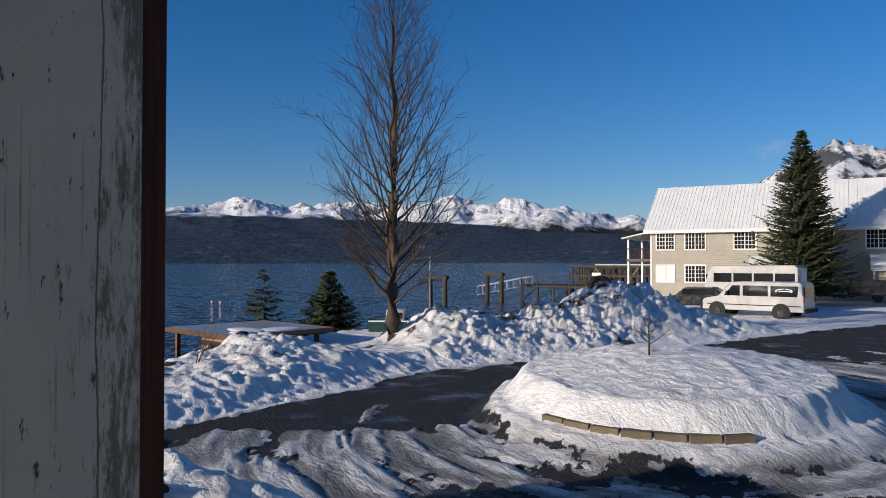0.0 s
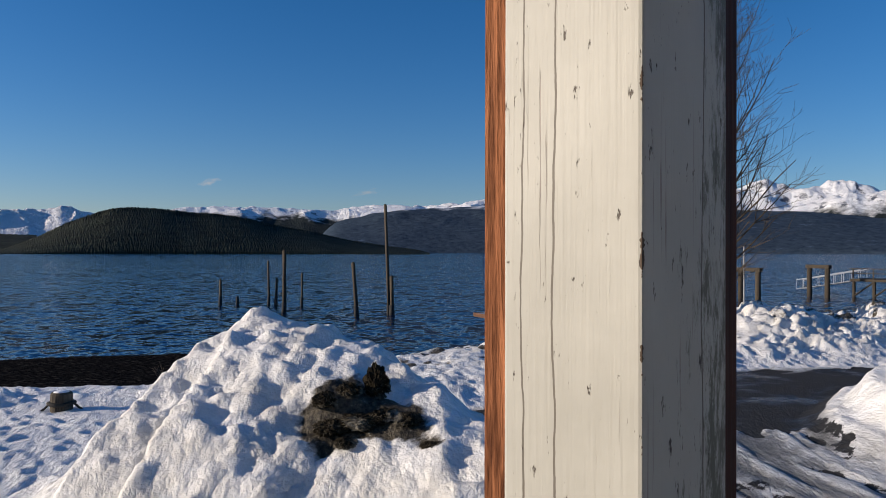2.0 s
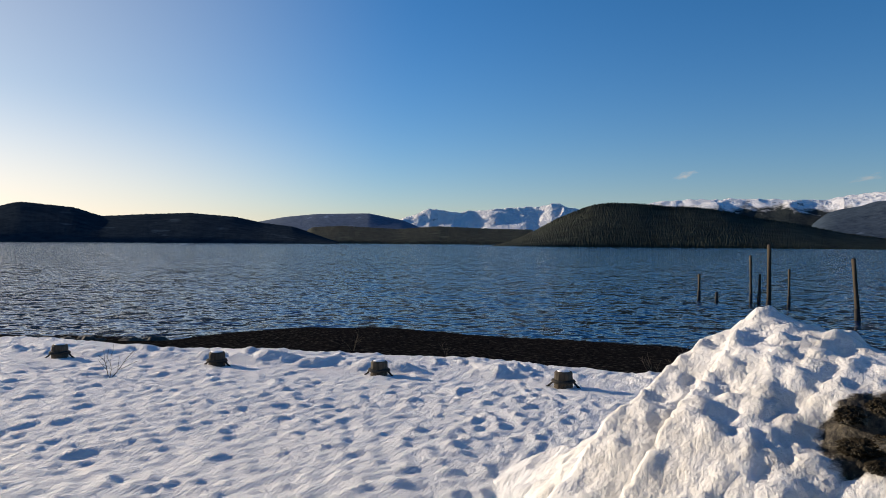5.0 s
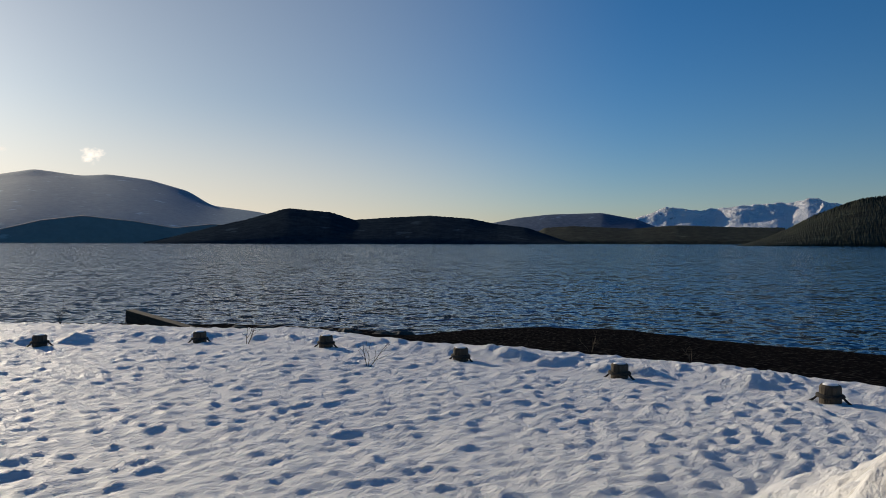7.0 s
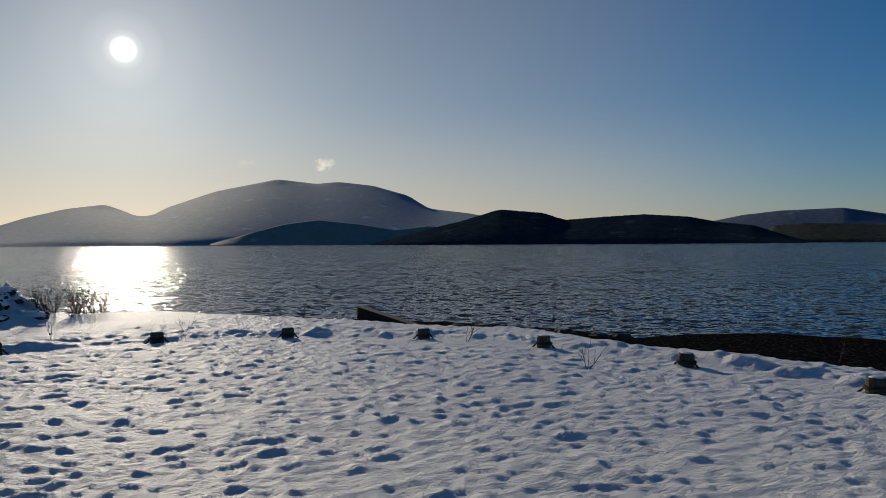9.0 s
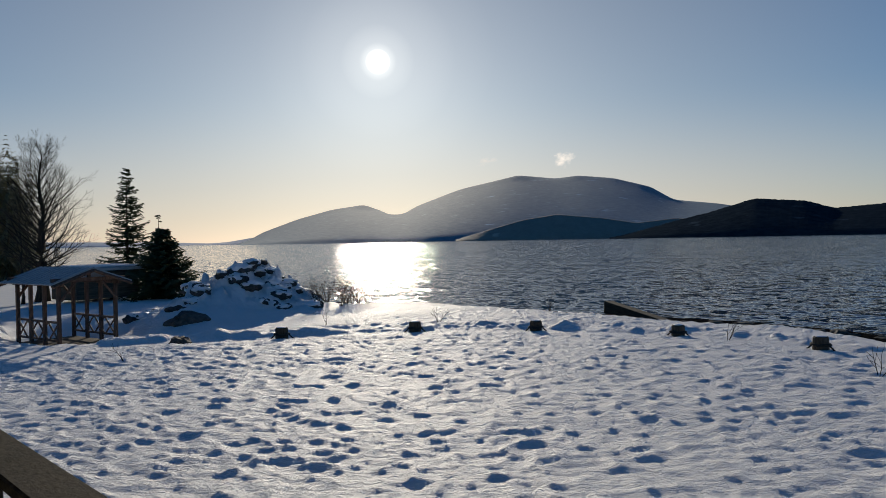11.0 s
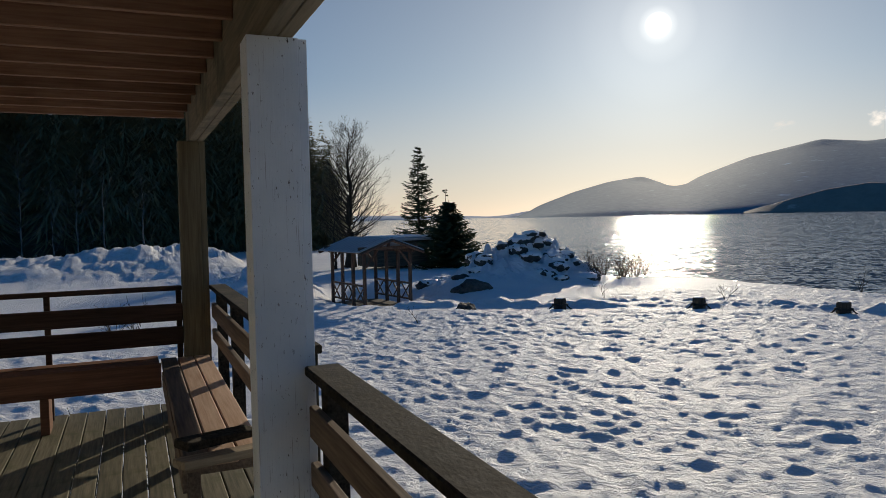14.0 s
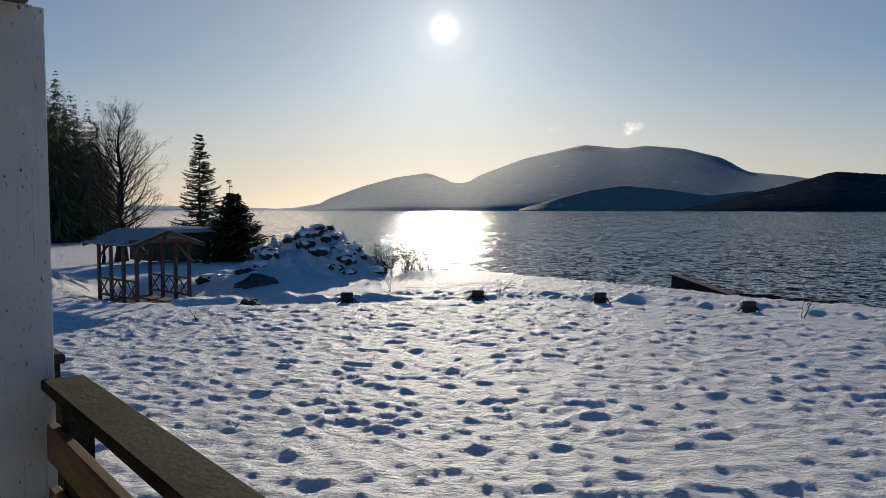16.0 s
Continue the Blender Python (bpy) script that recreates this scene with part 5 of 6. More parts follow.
def turf_clod(x, y, s, seed, label, tall=1.0):
    rr = random.Random(seed)
    e = thing("turf_clod", pose(x, y, ground_z(x, y), 0, 0, rr.uniform(0, 360)), label, "turf")
    bm = bmesh.new()
    bmesh.ops.create_icosphere(bm, subdivisions=5, radius=1)
    for v in bm.verts:
        q = v.co.copy()
        k = 1 + 0.24 * noise.fractal(q * 1.6 + Vector((0, seed, 0)), 0.9, 2.0, 3) + 0.22 * noise.fractal(q * 6.5 + Vector((seed, 0, 0)), 0.5, 2.0, 6)
        v.co = Vector((q.x * s * k, q.y * s * 0.8 * k, q.z * s * 0.75 * tall * k))
    part("soil", bm, SOIL, e, "dark frozen soil")
    vs, fs = [], []
    for i in range(int(1500 * s)):
        a, el = rr.uniform(0, 6.283), rr.uniform(-0.1, 1.3)
        d = Vector((math.cos(a) * math.cos(el), math.sin(a) * math.cos(el) * 0.8, math.sin(el) * 0.75 * tall))
        p = d * s * 1.0
        t = p + d.normalized() * rr.uniform(0.004, 0.022) + Vector((rr.gauss(0, 0.022), rr.gauss(0, 0.022), -0.02))
        w = Vector((-d.y, d.x, 0)) * 0.003
        o = len(vs)
        vs += [p - w, p + w, t]
        fs.append((o, o + 1, o + 2))
    mesh_from("dead_grass", vs, fs, DRY_GRASS, e, smooth=False)["kind"] = "stuff"
    return e


SOIL = grain_mat("frozen_soil", (0.006, 0.005, 0.004), (0.055, 0.045, 0.03), fine=34, coarse=9, rough=0.95, relief=0.03, stain=(0.36, 0.34, 0.29), gloss=0.05)
for i, (x, y, s, tall) in enumerate([(-4.80, 3.70, 0.12, 2.0), (-4.92, 3.30, 0.13, 0.6), (-4.76, 3.24, 0.14, 0.55), (-4.62, 3.38, 0.14, 0.6), (-4.86, 3.48, 0.12, 0.6), (-4.52, 3.56, 0.14, 0.5), (-4.34, 3.62, 0.13, 0.5), (-4.56, 3.22, 0.10, 0.5), (-3.96, 3.52, 0.09, 0.45), (-3.38, 3.57, 0.09, 0.5)]):
    turf_clod(x, y, s, 40 + i, "torn-up clod of dark soil and dead grass in the snow heap", tall)

# ---- piles in the water ----
for i, (x, y, top, r, lean) in enumerate([(-54.0, 28.8, 0.75, 0.13, 0), (-52.9, 29.7, -0.75, 0.12, 0), (-50.9, 31.4, 2.3, 0.11, 1), (-50.7, 31.8, 0.9, 0.12, -2), (-44.3, 28.5, 3.15, 0.16, 0),
                                     (-48.4, 32.8, 1.35, 0.11, 0), (-38.0, 30.2, 2.35, 0.15, 4), (-37.1, 32.4, 1.4, 0.16, 1), (-37.6, 32.6, 6.3, 0.13, 2)]):
    e = thing("mooring_pile", pose(x, y, SEA - 2, 0, -lean, 50), "weathered timber pile standing in the water", "pile", "timber piles off the beach")
    h = top - SEA + 2
    part("pile_shaft", tube([(0, 0, 0), (0.02, 0, h * 0.5), (0, 0.01, h - 0.06), (0, 0, h)], [r, r * 0.95, r * 0.85, r * 0.6], 10), OLD_Z, e, "", True)
    part("weed_band", tube([(0, 0, 1.7), (0, 0, 2.7)], [r * 1.18, r * 1.05], 10), BLACK, e, "dark weed band at the waterline", True)
for x, y in ((-50.0, 61.6), (-48.6, 61.2)):
    bm = bmesh.new()
    bmesh.ops.create_uvsphere(bm, u_segments=16, v_segments=10, radius=0.17)
    e = thing("mooring_buoy", pose(x, y, SEA + 0.12), "round pale pink buoy afloat", "buoy", "buoys")
    part("float", bm, PINK, e, "", True)
    part("top_eye", tube([(0, 0, 0.16), (0, 0, 0.22)], [0.04, 0.03], 8), BLACK, e)

# ---- shed by the shore ----
SHED_TRIM = wood_mat("faded_brown_shed_board", (0.085, 0.042, 0.026), (0.21, 0.112, 0.072), 0)
shed = thing("boat_shed", pose(-16.6, 22.4, -1.0, 0, 0, -21.8), "low open shed with flat grey roof and brown fascia", "shed")
W, D, H = 4.8, 4.3, 1.57
part("roof_sheet", box(-W / 2, W / 2, -D / 2, D / 2, H, H + 0.03, 0.004), METAL_GREY, shed)
for a, b2, c2, d2 in ((-W / 2, W / 2, -D / 2 - 0.03, -D / 2), (-W / 2, W / 2, D / 2, D / 2 + 0.03), (-W / 2 - 0.03, -W / 2, -D / 2, D / 2), (W / 2, W / 2 + 0.03, -D / 2, D / 2)):
    part("fascia", box(a, b2, c2, d2, H - 0.11, H + 0.045, 0.004), SHED_TRIM, shed, "red-brown fascia board")
for xx in (-W / 2 + 0.5, 0.1, W / 2 - 0.5):
    for yy in (-D / 2 + 0.4, D / 2 - 0.4):
        part("shed_post", box(xx - 0.07, xx + 0.07, yy - 0.07, yy + 0.07, -0.6, H - 0.002, 0.006), SHED_TRIM, shed)
for k in range(5):
    part("wall_board", box(0.05, W / 2 - 0.5, -D / 2 + 0.30, -D / 2 + 0.325, 0.5 + 0.2 * k, 0.69 + 0.2 * k, 0.004), BROWN_X if k % 2 else SPLIT, shed)
bm = bmesh.new()
for (xx, yy, sx, sy) in ((0.9, -0.6, 1.0, 0.5), (1.5, 0.4, 0.6, 0.9), (1.6, -1.2, 0.5, 0.4)):
    bmesh.ops.create_uvsphere(bm, u_segments=18, v_segments=8, radius=1, matrix=Matrix.Translation((xx, yy, H + 0.03)) @ Matrix.Diagonal((sx, sy, 0.06, 1)))
part("roof_snow", bm, SNOW, shed, "thin melting snow", True)


def rock(x, y, s, seed, label, z=None, group="", mat=ROCK, sq=(1, 0.8, 0.7), cap=False):
    rr = random.Random(seed)
    zz = ground_z(x, y) if z is None else z
    e = thing("rock", pose(x, y, zz, 0, 0, rr.uniform(0, 360)), label, "rock", group)
    bm = bmesh.new()
    bmesh.ops.create_icosphere(bm, subdivisions=3, radius=1)
    for v in bm.verts:
        q = v.co.copy()
        k = 1 + 0.42 * noise.fractal(q * 1.1 + Vector((seed * 3.1, 0, 0)), 0.8, 2.0, 4)
        v.co = Vector((q.x * s * sq[0] * k, q.y * s * sq[1] * k, q.z * s * sq[2] * k))
    part("stone", bm, mat, e)
    if cap:
        bm = bmesh.new()
        bmesh.ops.create_icosphere(bm, subdivisions=3, radius=1)
        for v in bm.verts:
            q = v.co.copy()
            k = 1 + 0.42 * noise.fractal(q * 1.6 + Vector((seed, 5, 0)), 0.8, 2.0, 3)
            v.co = Vector((q.x * s * sq[0] * 1.0 * k, q.y * s * sq[1] * 1.0 * k, s * sq[2] * 0.40 + q.z * s * 0.46 * k))
        part("snow_cap", bm, SNOW, e, "rounded cap of snow", True)
    return e


for i in range(7):
    rock(-18.2 + 0.30 * i, 20.4 + 0.16 * i + random.uniform(-0.2, 0.2), random.uniform(0.2, 0.35), 400 + i, "dark shore rock beside the shed")
for i in range(62):
    x, y = -16.9 + random.gauss(0, 2.1), -29.5 + random.gauss(0, 1.2)
    rock(x, y, random.uniform(0.17, 0.46), 600 + i, "dark boulder with snow on top in the heap", z=ground_z(x, y) - 0.06, cap=random.random() < 0.9, sq=(1.25, 0.85, 0.6), group="boulder heap")
for i in range(22):
    t = i / 21
    rock(-24.9 - 6.5 * t + random.uniform(-0.5, 0.5), -13.4 + 6.2 * t + random.uniform(-0.6, 0.6), random.uniform(0.18, 0.4), 470 + i, "dark wet beach boulder", group="beach boulders", sq=(1.2, 0.9, 0.5))
rock(-12.6, -26.9, 0.55, 498, "mossy dark boulder half under snow", cap=False, sq=(1.2, 0.8, 0.6))
rock(-10.2, -22.3, 0.4, 499, "dark stone poking from the snow", sq=(1.2, 0.8, 0.6))

# ---- large trees ----
bare_tree("bare_tree", -10.65, 22.4, 0.25, 12.6, "tall leafless tree with ascending branches beside the snow bank", 0.31, 11, limbs=98, lean=0.40, flare=0.34)
spruce("spruce_tree", -18.6, 26.2, -0.5, 3.2, 1.6, "young thin spruce by the shore", 21, levels=13, per=6, gap=0.1)
spruce("spruce_tree", -16.4, 28.0, -0.4, 3.0, 1.75, "young bushy spruce by the shore", 22, levels=24, per=11, fat=1.3)
spruce("spruce_tree", 5.0, 56.4, 0.3, 12.0, 4.3, "large dark spruce in front of the lodge", 23, levels=60, per=15, fat=1.5)
spruce("spruce_tree", -17.9, -45.9, -0.1, 7.9, 2.4, "slender open spruce behind the covered footbridge", 24, levels=26, per=9, fat=1.3)
spruce("spruce_tree", -18.0, -41.2, -0.1, 4.2, 2.7, "dense dark spruce bush by the footbridge", 25, levels=24, per=13, bare=0.02, fat=2.0)
spruce("spruce_tree", -18.5, -42.8, -0.1, 4.9, 0.9, "thin spruce leader behind the bush", 26, levels=14, per=5, gap=0.25)
bare_tree("bare_tree", -12.9, -45.2, 0.2, 8.9, "slim bare tree at the edge of the woods", 0.34, 31, limbs=105, lean=0.85, mat=BACKLIT_TWIG, depth=2, flare=0.40)
bare_tree("bare_tree", -11.6, -44.0, 0.2, 5.8, "small bare tree at the edge of the woods", 0.10, 32, limbs=20, lean=0.5, mat=BACKLIT_TWIG, depth=1, flare=0.34)
for i, (x, y, h) in enumerate([(1.5, -55.5, 8.5), (3.2, -56, 7.0), (-1.0, -57, 7.5), (6.5, -56, 9), (9.0, -57, 8), (-4.5, -57, 7), (12, -57, 9), (4.6, -55, 6)]):
    bare_tree("alder_tree", x, y, ground_z(x, y), h, "thin pale leafless alder before the dark woods", 0.07, 60 + i, limbs=16, lean=0.45, mat=ALDER, depth=1, flare=0.36)

# the wooded hillside, one mass of conifers
rf = random.Random(99)
fv, ff = [], []


def forest_conifer(x, y, z, h, w, levels, per):
    """Whorls of narrow drooping sprays, each a thin pointed blade."""
    for i in range(levels):
        t = (i + rf.random()) / levels
        zz, r = z + h * (0.04 + 0.95 * t), w * (1 - t) ** 0.85 * (0.75 + 0.4 * rf.random()) + 0.06
        for k in range(per):
            a = rf.uniform(0, 6.283)
            rr, wd = r * rf.uniform(0.35, 1.1), 0.03 + 0.06 * rf.random()
            ca, sa = math.cos(a), math.sin(a)
            dz = rr * rf.uniform(0.15, 0.75)
            o = len(fv)
            q = rr * rf.uniform(0.15, 0.6)
            fv.extend([(x + ca * q, y + sa * q, zz), (x + ca * rr - sa * wd, y + sa * rr + ca * wd, zz - dz * 0.8), (x + ca * rr * 1.3, y + sa * rr * 1.3, zz - dz * 1.25), (x + ca * rr + sa * wd, y + sa * rr - ca * wd, zz - dz * 0.8)])
            ff.append((o, o + 1, o + 2, o + 3))


for i in range(900):
    y = -73 - 62 * rf.random() ** 1.3
    edge_x = -20.6 - (-73 - y) * 0.16
    x = edge_x + (70 + (-60 - y) * 0.6) * rf.random() ** 1.15
    h = rf.uniform(8.5, 12.0) + min(17.0, (x - edge_x) * 1.15)
    forest_conifer(x, y, ground_z(x, y) - 0.3, h, min(3.0, h * rf.uniform(0.15, 0.24)), 42 if y > -90 else 22, 17 if y > -90 else 10)
woods = mesh_from("wooded_hillside", fv, ff, FOREST, smooth=False)
tagged(woods, "dark dense conifer woods on the shaded hillside", "woods", kind="stuff")

# ---- covered footbridge ----
bridge = thing("covered_footbridge", pose(-10.15, -26.94, -0.39, 0, 0, 9.2), "small covered wooden footbridge with cross-braced rails and metal roof", "footbridge")
BW, BL, EH, RH = 2.12, 3.1, 2.1, 2.6
part("floor", box(0, BW, -BL, 0, -0.15, 0.05, 0.01), OLD_X, bridge)
for xx in (0.08, BW - 0.08):
    for k in range(4):
        yy = -0.1 - k * (BL - 0.2) / 3
        part("bridge_post", box(xx - 0.055, xx + 0.055, yy - 0.055, yy + 0.055, -0.4, EH, 0.005), BRIDGE_Z, bridge)
    part("eave_beam", box(xx - 0.05, xx + 0.05, -BL - 0.2, 0.2, EH, EH + 0.14, 0.005), BRIDGE_Z, bridge)
    for zz in (0.25, 0.86):
        part("bridge_rail", box(xx - 0.03, xx + 0.03, -BL + 0.1, -0.1, zz, zz + 0.07, 0.004), BRIDGE_Z, bridge)
    for k in range(4):
        ya = -0.16 - k * 0.72
        for s in (1, -1):
            bm = bmesh.new()
            y1, y2 = (ya, ya - 0.62) if s > 0 else (ya - 0.62, ya)
            add_tube(bm, [(xx + 0.012 * s, y1, 0.31), (xx + 0.012 * s, y2, 0.87)], [0.035, 0.035], 4)
            part("cross_brace", bm, BRIDGE_Z, bridge)
for yy in (0.0, -BL):
    part("tie_beam", box(-0.2, BW + 0.2, yy - 0.05, yy + 0.05, EH + 0.142, EH + 0.26, 0.005), BRIDGE_Z, bridge)
    part("king_post", box(BW / 2 - 0.05, BW / 2 + 0.05, yy - 0.045, yy + 0.045, EH + 0.262, RH + 0.02, 0.004), BRIDGE_Z, bridge)
    for s in (-1, 1):
        bm = bmesh.new()
        add_tube(bm, [(BW / 2 + s * (BW / 2 - 0.1), yy, EH - 0.5), (BW / 2 + s * (BW / 2 - 0.62), yy, EH + 0.15)], [0.05, 0.05], 4)
        part("knee_brace", bm, BRIDGE_Z, bridge)
for s in (-1, 1):
    slope = math.hypot(BW / 2 + 0.32, RH - EH)
    ang = math.degrees(math.atan2(RH - EH, BW / 2 + 0.32))
    bm = box(0, slope, -BL - 0.3, 0.3, 0.0, 0.03, 0.004)
    ob = part("roof_slope", bm, METAL_GREY, bridge, "pale grey ribbed metal sheet")
    for k in range(12):
        yy = -BL - 0.26 + k * 0.33
        part("roof_rib", box(0, slope, yy - 0.012, yy + 0.012, 0.03, 0.05), METAL_GREY, ob)
    ob.matrix_basis = Matrix.Translation((BW / 2, 0, RH + 0.06)) @ (Matrix.Identity(4) if s > 0 else pose(0, -BL, 0, 0, 0, 180)) @ pose(0, 0, 0, 0, ang, 0)
    for yy in (0.31, -BL - 0.31):
        bm = bmesh.new()
        add_tube(bm, [(BW / 2, yy, RH + 0.0), (BW / 2 + s * (BW / 2 + 0.32), yy, EH + 0.0)], [0.06, 0.06], 4)
        part("barge_board", bm, BRIDGE_Z, bridge)
low = thing("low_hut", pose(-14.8, -42.5, 0.2, 0, 0, 12), "low weathered hut roof behind the footbridge", "hut")
part("hut_body", box(-1.8, 1.8, -1.2, 1.2, 0, 1.5, 0.02), OLD_X, low)
part("hut_roof", box(-2.2, 2.2, -1.5, 1.5, 1.5, 1.68, 0.03), METAL_GREY, low)
part("roof_snow", box(-2.1, 1.2, -1.4, 1.4, 1.685, 1.80, 0.05), SNOW, low)


# ---- lodge ----
def window_unit(parent, u, z, w, h, blind=False, y=0.0):
    """A double window: frame, sill, two panes and glazing bars."""
    win = part("window", box(u - 0.11, u + w + 0.11, y - 0.05, y + 0.02, z - 0.11, z, 0.006), WHITE_PAINT, parent, "white framed window")
    for a in ((u - 0.11, u, z, z + h), (u + w, u + w + 0.11, z, z + h), (u - 0.11, u + w + 0.11, z + h, z + h + 0.12)):
        part("frame_board", box(a[0], a[1], y - 0.05, y + 0.02, a[2], a[3], 0.005), WHITE_PAINT, win)
    part("mullion", box(u + w / 2 - 0.04, u + w / 2 + 0.04, y - 0.045, y + 0.02, z, z + h, 0.004), WHITE_PAINT, win)
    for k in range(2):
        x0, x1 = (u, u + w / 2 - 0.04) if k == 0 else (u + w / 2 + 0.04, u + w)
        part("pane", box(x0, x1, y - 0.012, y - 0.004, z, z + h), BLIND if blind else DARK_GLASS, win)
        if not blind:
            for j in (1, 2):
                part("glazing_bar", box(x0 + (x1 - x0) * j / 3 - 0.016, x0 + (x1 - x0) * j / 3 + 0.016, y - 0.032, y - 0.013, z, z + h), WHITE_PAINT, win)
            for j in (1, 2, 3):
                part("glazing_bar", box(x0, x1, y - 0.035, y - 0.014, z + h * j / 4 - 0.016, z + h * j / 4 + 0.016), WHITE_PAINT, win)
    return win


lodge = thing("lodge", pose(-5.95, 64.1, 0.5, 0, 0, -8.5), "two-storey beige lodge with white windows and snowy metal roof", "house")
LL, LD, EV, RG = 30.0, 10.0, 5.45, 9.25
part("wall", box(0, LL, 0, 0.2, -0.6, EV), SIDING, lodge)
part("wall", box(0, LL, LD - 0.2, LD, -0.6, EV), SIDING, lodge)
for xx in (0.0, LL - 0.2):
    bm = bmesh.new()
    pts = [(0.201, -0.6), (LD - 0.201, -0.6), (LD - 0.201, EV), (LD / 2, RG - 0.15), (0.201, EV)]
    a = [bm.verts.new((xx, p[0], p[1])) for p in pts]
    b2 = [bm.verts.new((xx + 0.2, p[0], p[1])) for p in pts]
    bm.faces.new(a)
    bm.faces.new(b2[::-1])
    for k in range(5):
        bm.faces.new((a[k], b2[k], b2[(k + 1) % 5], a[(k + 1) % 5]))
    part("gable_wall", bm, SIDING, lodge)
ROOF_SNOW = grain_mat("white_ribbed_metal_roof", (0.66, 0.67, 0.66), (0.78, 0.78, 0.77), fine=6, coarse=0.5, rough=0.45, relief=0.002)
for s in (0, 1):
    slope = math.hypot(LD / 2 + 0.5, RG - EV + 0.35)
    ang = math.degrees(math.atan2(RG - EV + 0.35, LD / 2 + 0.5))
    ob = part("roof", box(-0.5, LL + 0.5, 0, slope, 0, 0.08, 0.01), ROOF_SNOW, lodge, "pale ribbed metal roof")
    rib = None
    for k in range(100):
        if rib is None:
            q = part("roof_rib", box(-0.018, 0.018, 0.02, slope - 0.02, 0.08, 0.10), ROOF_SNOW, ob)
            rib = q.data
        else:
            q = new("roof_rib", rib)
            q.parent = ob
        q.location = (-0.45 + k * 0.311, 0, 0)
    ob.matrix_basis = pose(0, -0.5, EV - 0.35, ang, 0, 0) if s == 0 else pose(LL, LD + 0.5, EV - 0.35, 0, 0, 180) @ pose(0, 0, 0, ang, 0, 0)
part("fascia", box(-0.5, LL + 0.5, -0.53, -0.505, EV - 0.52, EV - 0.24, 0.005), WHITE_PAINT, lodge)
part("corner_board", box(-0.03, 0.12, -0.03, -0.003, -0.6, EV - 0.3, 0.004), WHITE_PAINT, lodge)
for u, w in ((0.55, 1.4), (2.9, 1.55), (6.75, 1.55), (12.3, 1.5), (16.0, 1.5), (20.0, 1.5)):
    window_unit(lodge, u, 3.6, w, 1.32)
for u, w, bl in ((0.55, 1.4, True), (2.9, 1.55, False), (12.3, 1.4, False), (17.2, 2.2, False)):
    window_unit(lodge, u, 0.88, w, 1.32, bl)
# side gallery
for yy in (0.15, 4.8, 9.6):
    part("gallery_post", box(-2.05, -1.89, yy, yy + 0.16, -2.0, EV - 0.75, 0.006), WHITE_PAINT, lodge)
part("gallery_floor", box(-2.1, -0.02, 0.05, LD, 2.55, 2.78, 0.01), BROWN_Y, lodge)
part("gallery_rail", box(-2.08, -0.05, 0.08, 0.15, 3.62, 3.70, 0.004), BROWN_X, lodge)
bm = bmesh.new()
for k in range(17):
    xx = -1.86 + k * 0.11
    add_box(bm, xx, xx + 0.04, 0.10, 0.14, 2.78, 3.62)
part("balusters", bm, BROWN_X, lodge)["kind"] = "stuff"
part("gallery_roof", box(-2.5, 0.0, -0.3, LD + 0.3, 0, 0.12, 0.01), WHITE_PAINT, lodge).matrix_basis = pose(0, 0, EV - 0.42, 0, -12, 0)
# lean-to over the entrance and a second one further along
for u0, u1, zt, dp in ((7.9, 12.0, 2.95, 2.6), (16.2, 24.0, 3.1, 3.0)):
    ob = part("lean_to_roof", box(u0, u1, -dp, 0, 0, 0.08, 0.01), ROOF_SNOW, lodge)
    ob.matrix_basis = pose(0, -0.02, zt, 24, 0, 0)
    for xx in (u0 + 0.2, u1 - 0.2):
        part("lean_to_post", box(xx - 0.07, xx + 0.07, -dp * 0.88, -dp * 0.88 + 0.14, -0.6, zt - dp * 0.42, 0.006), WHITE_PAINT, lodge)
part("lean_to_wall", box(16.4, 23.8, -2.3, -2.15, -0.6, 1.95), SIDING, lodge)
window_unit(lodge, 17.6, 0.62, 1.9, 1.0, y=-2.31)
window_unit(lodge, 20.6, 0.62, 1.9, 1.0, y=-2.31)


# ---- vehicles ----
def extrude_profile(pts, w, bevel=0.05):
    bm = bmesh.new()
    a = [bm.verts.new((p[0], -w / 2, p[1])) for p in pts]
    b2 = [bm.verts.new((p[0], w / 2, p[1])) for p in pts]
    bm.faces.new(a[::-1])
    bm.faces.new(b2)
    n = len(pts)
    for k in range(n):
        bm.faces.new((a[k], a[(k + 1) % n], b2[(k + 1) % n], b2[k]))
    bmesh.ops.recalc_face_normals(bm, faces=bm.faces)
    bmesh.ops.bevel(bm, geom=list(bm.edges), offset=bevel, segments=2, affect="EDGES", profile=0.6)
    return bm


def wheel(e, x, y, r):
    tyre = part("wheel", tube([(x, y - 0.12, r), (x, y - 0.10, r), (x, y + 0.10, r), (x, y + 0.12, r)], [r * 0.9, r, r, r * 0.9], 24), BLACK, e, "black rubber tyre")
    part("rim", tube([(x, y - 0.135, r), (x, y - 0.12, r)], [r * 0.52, r * 0.6], 18), CAR_DARK, tyre)


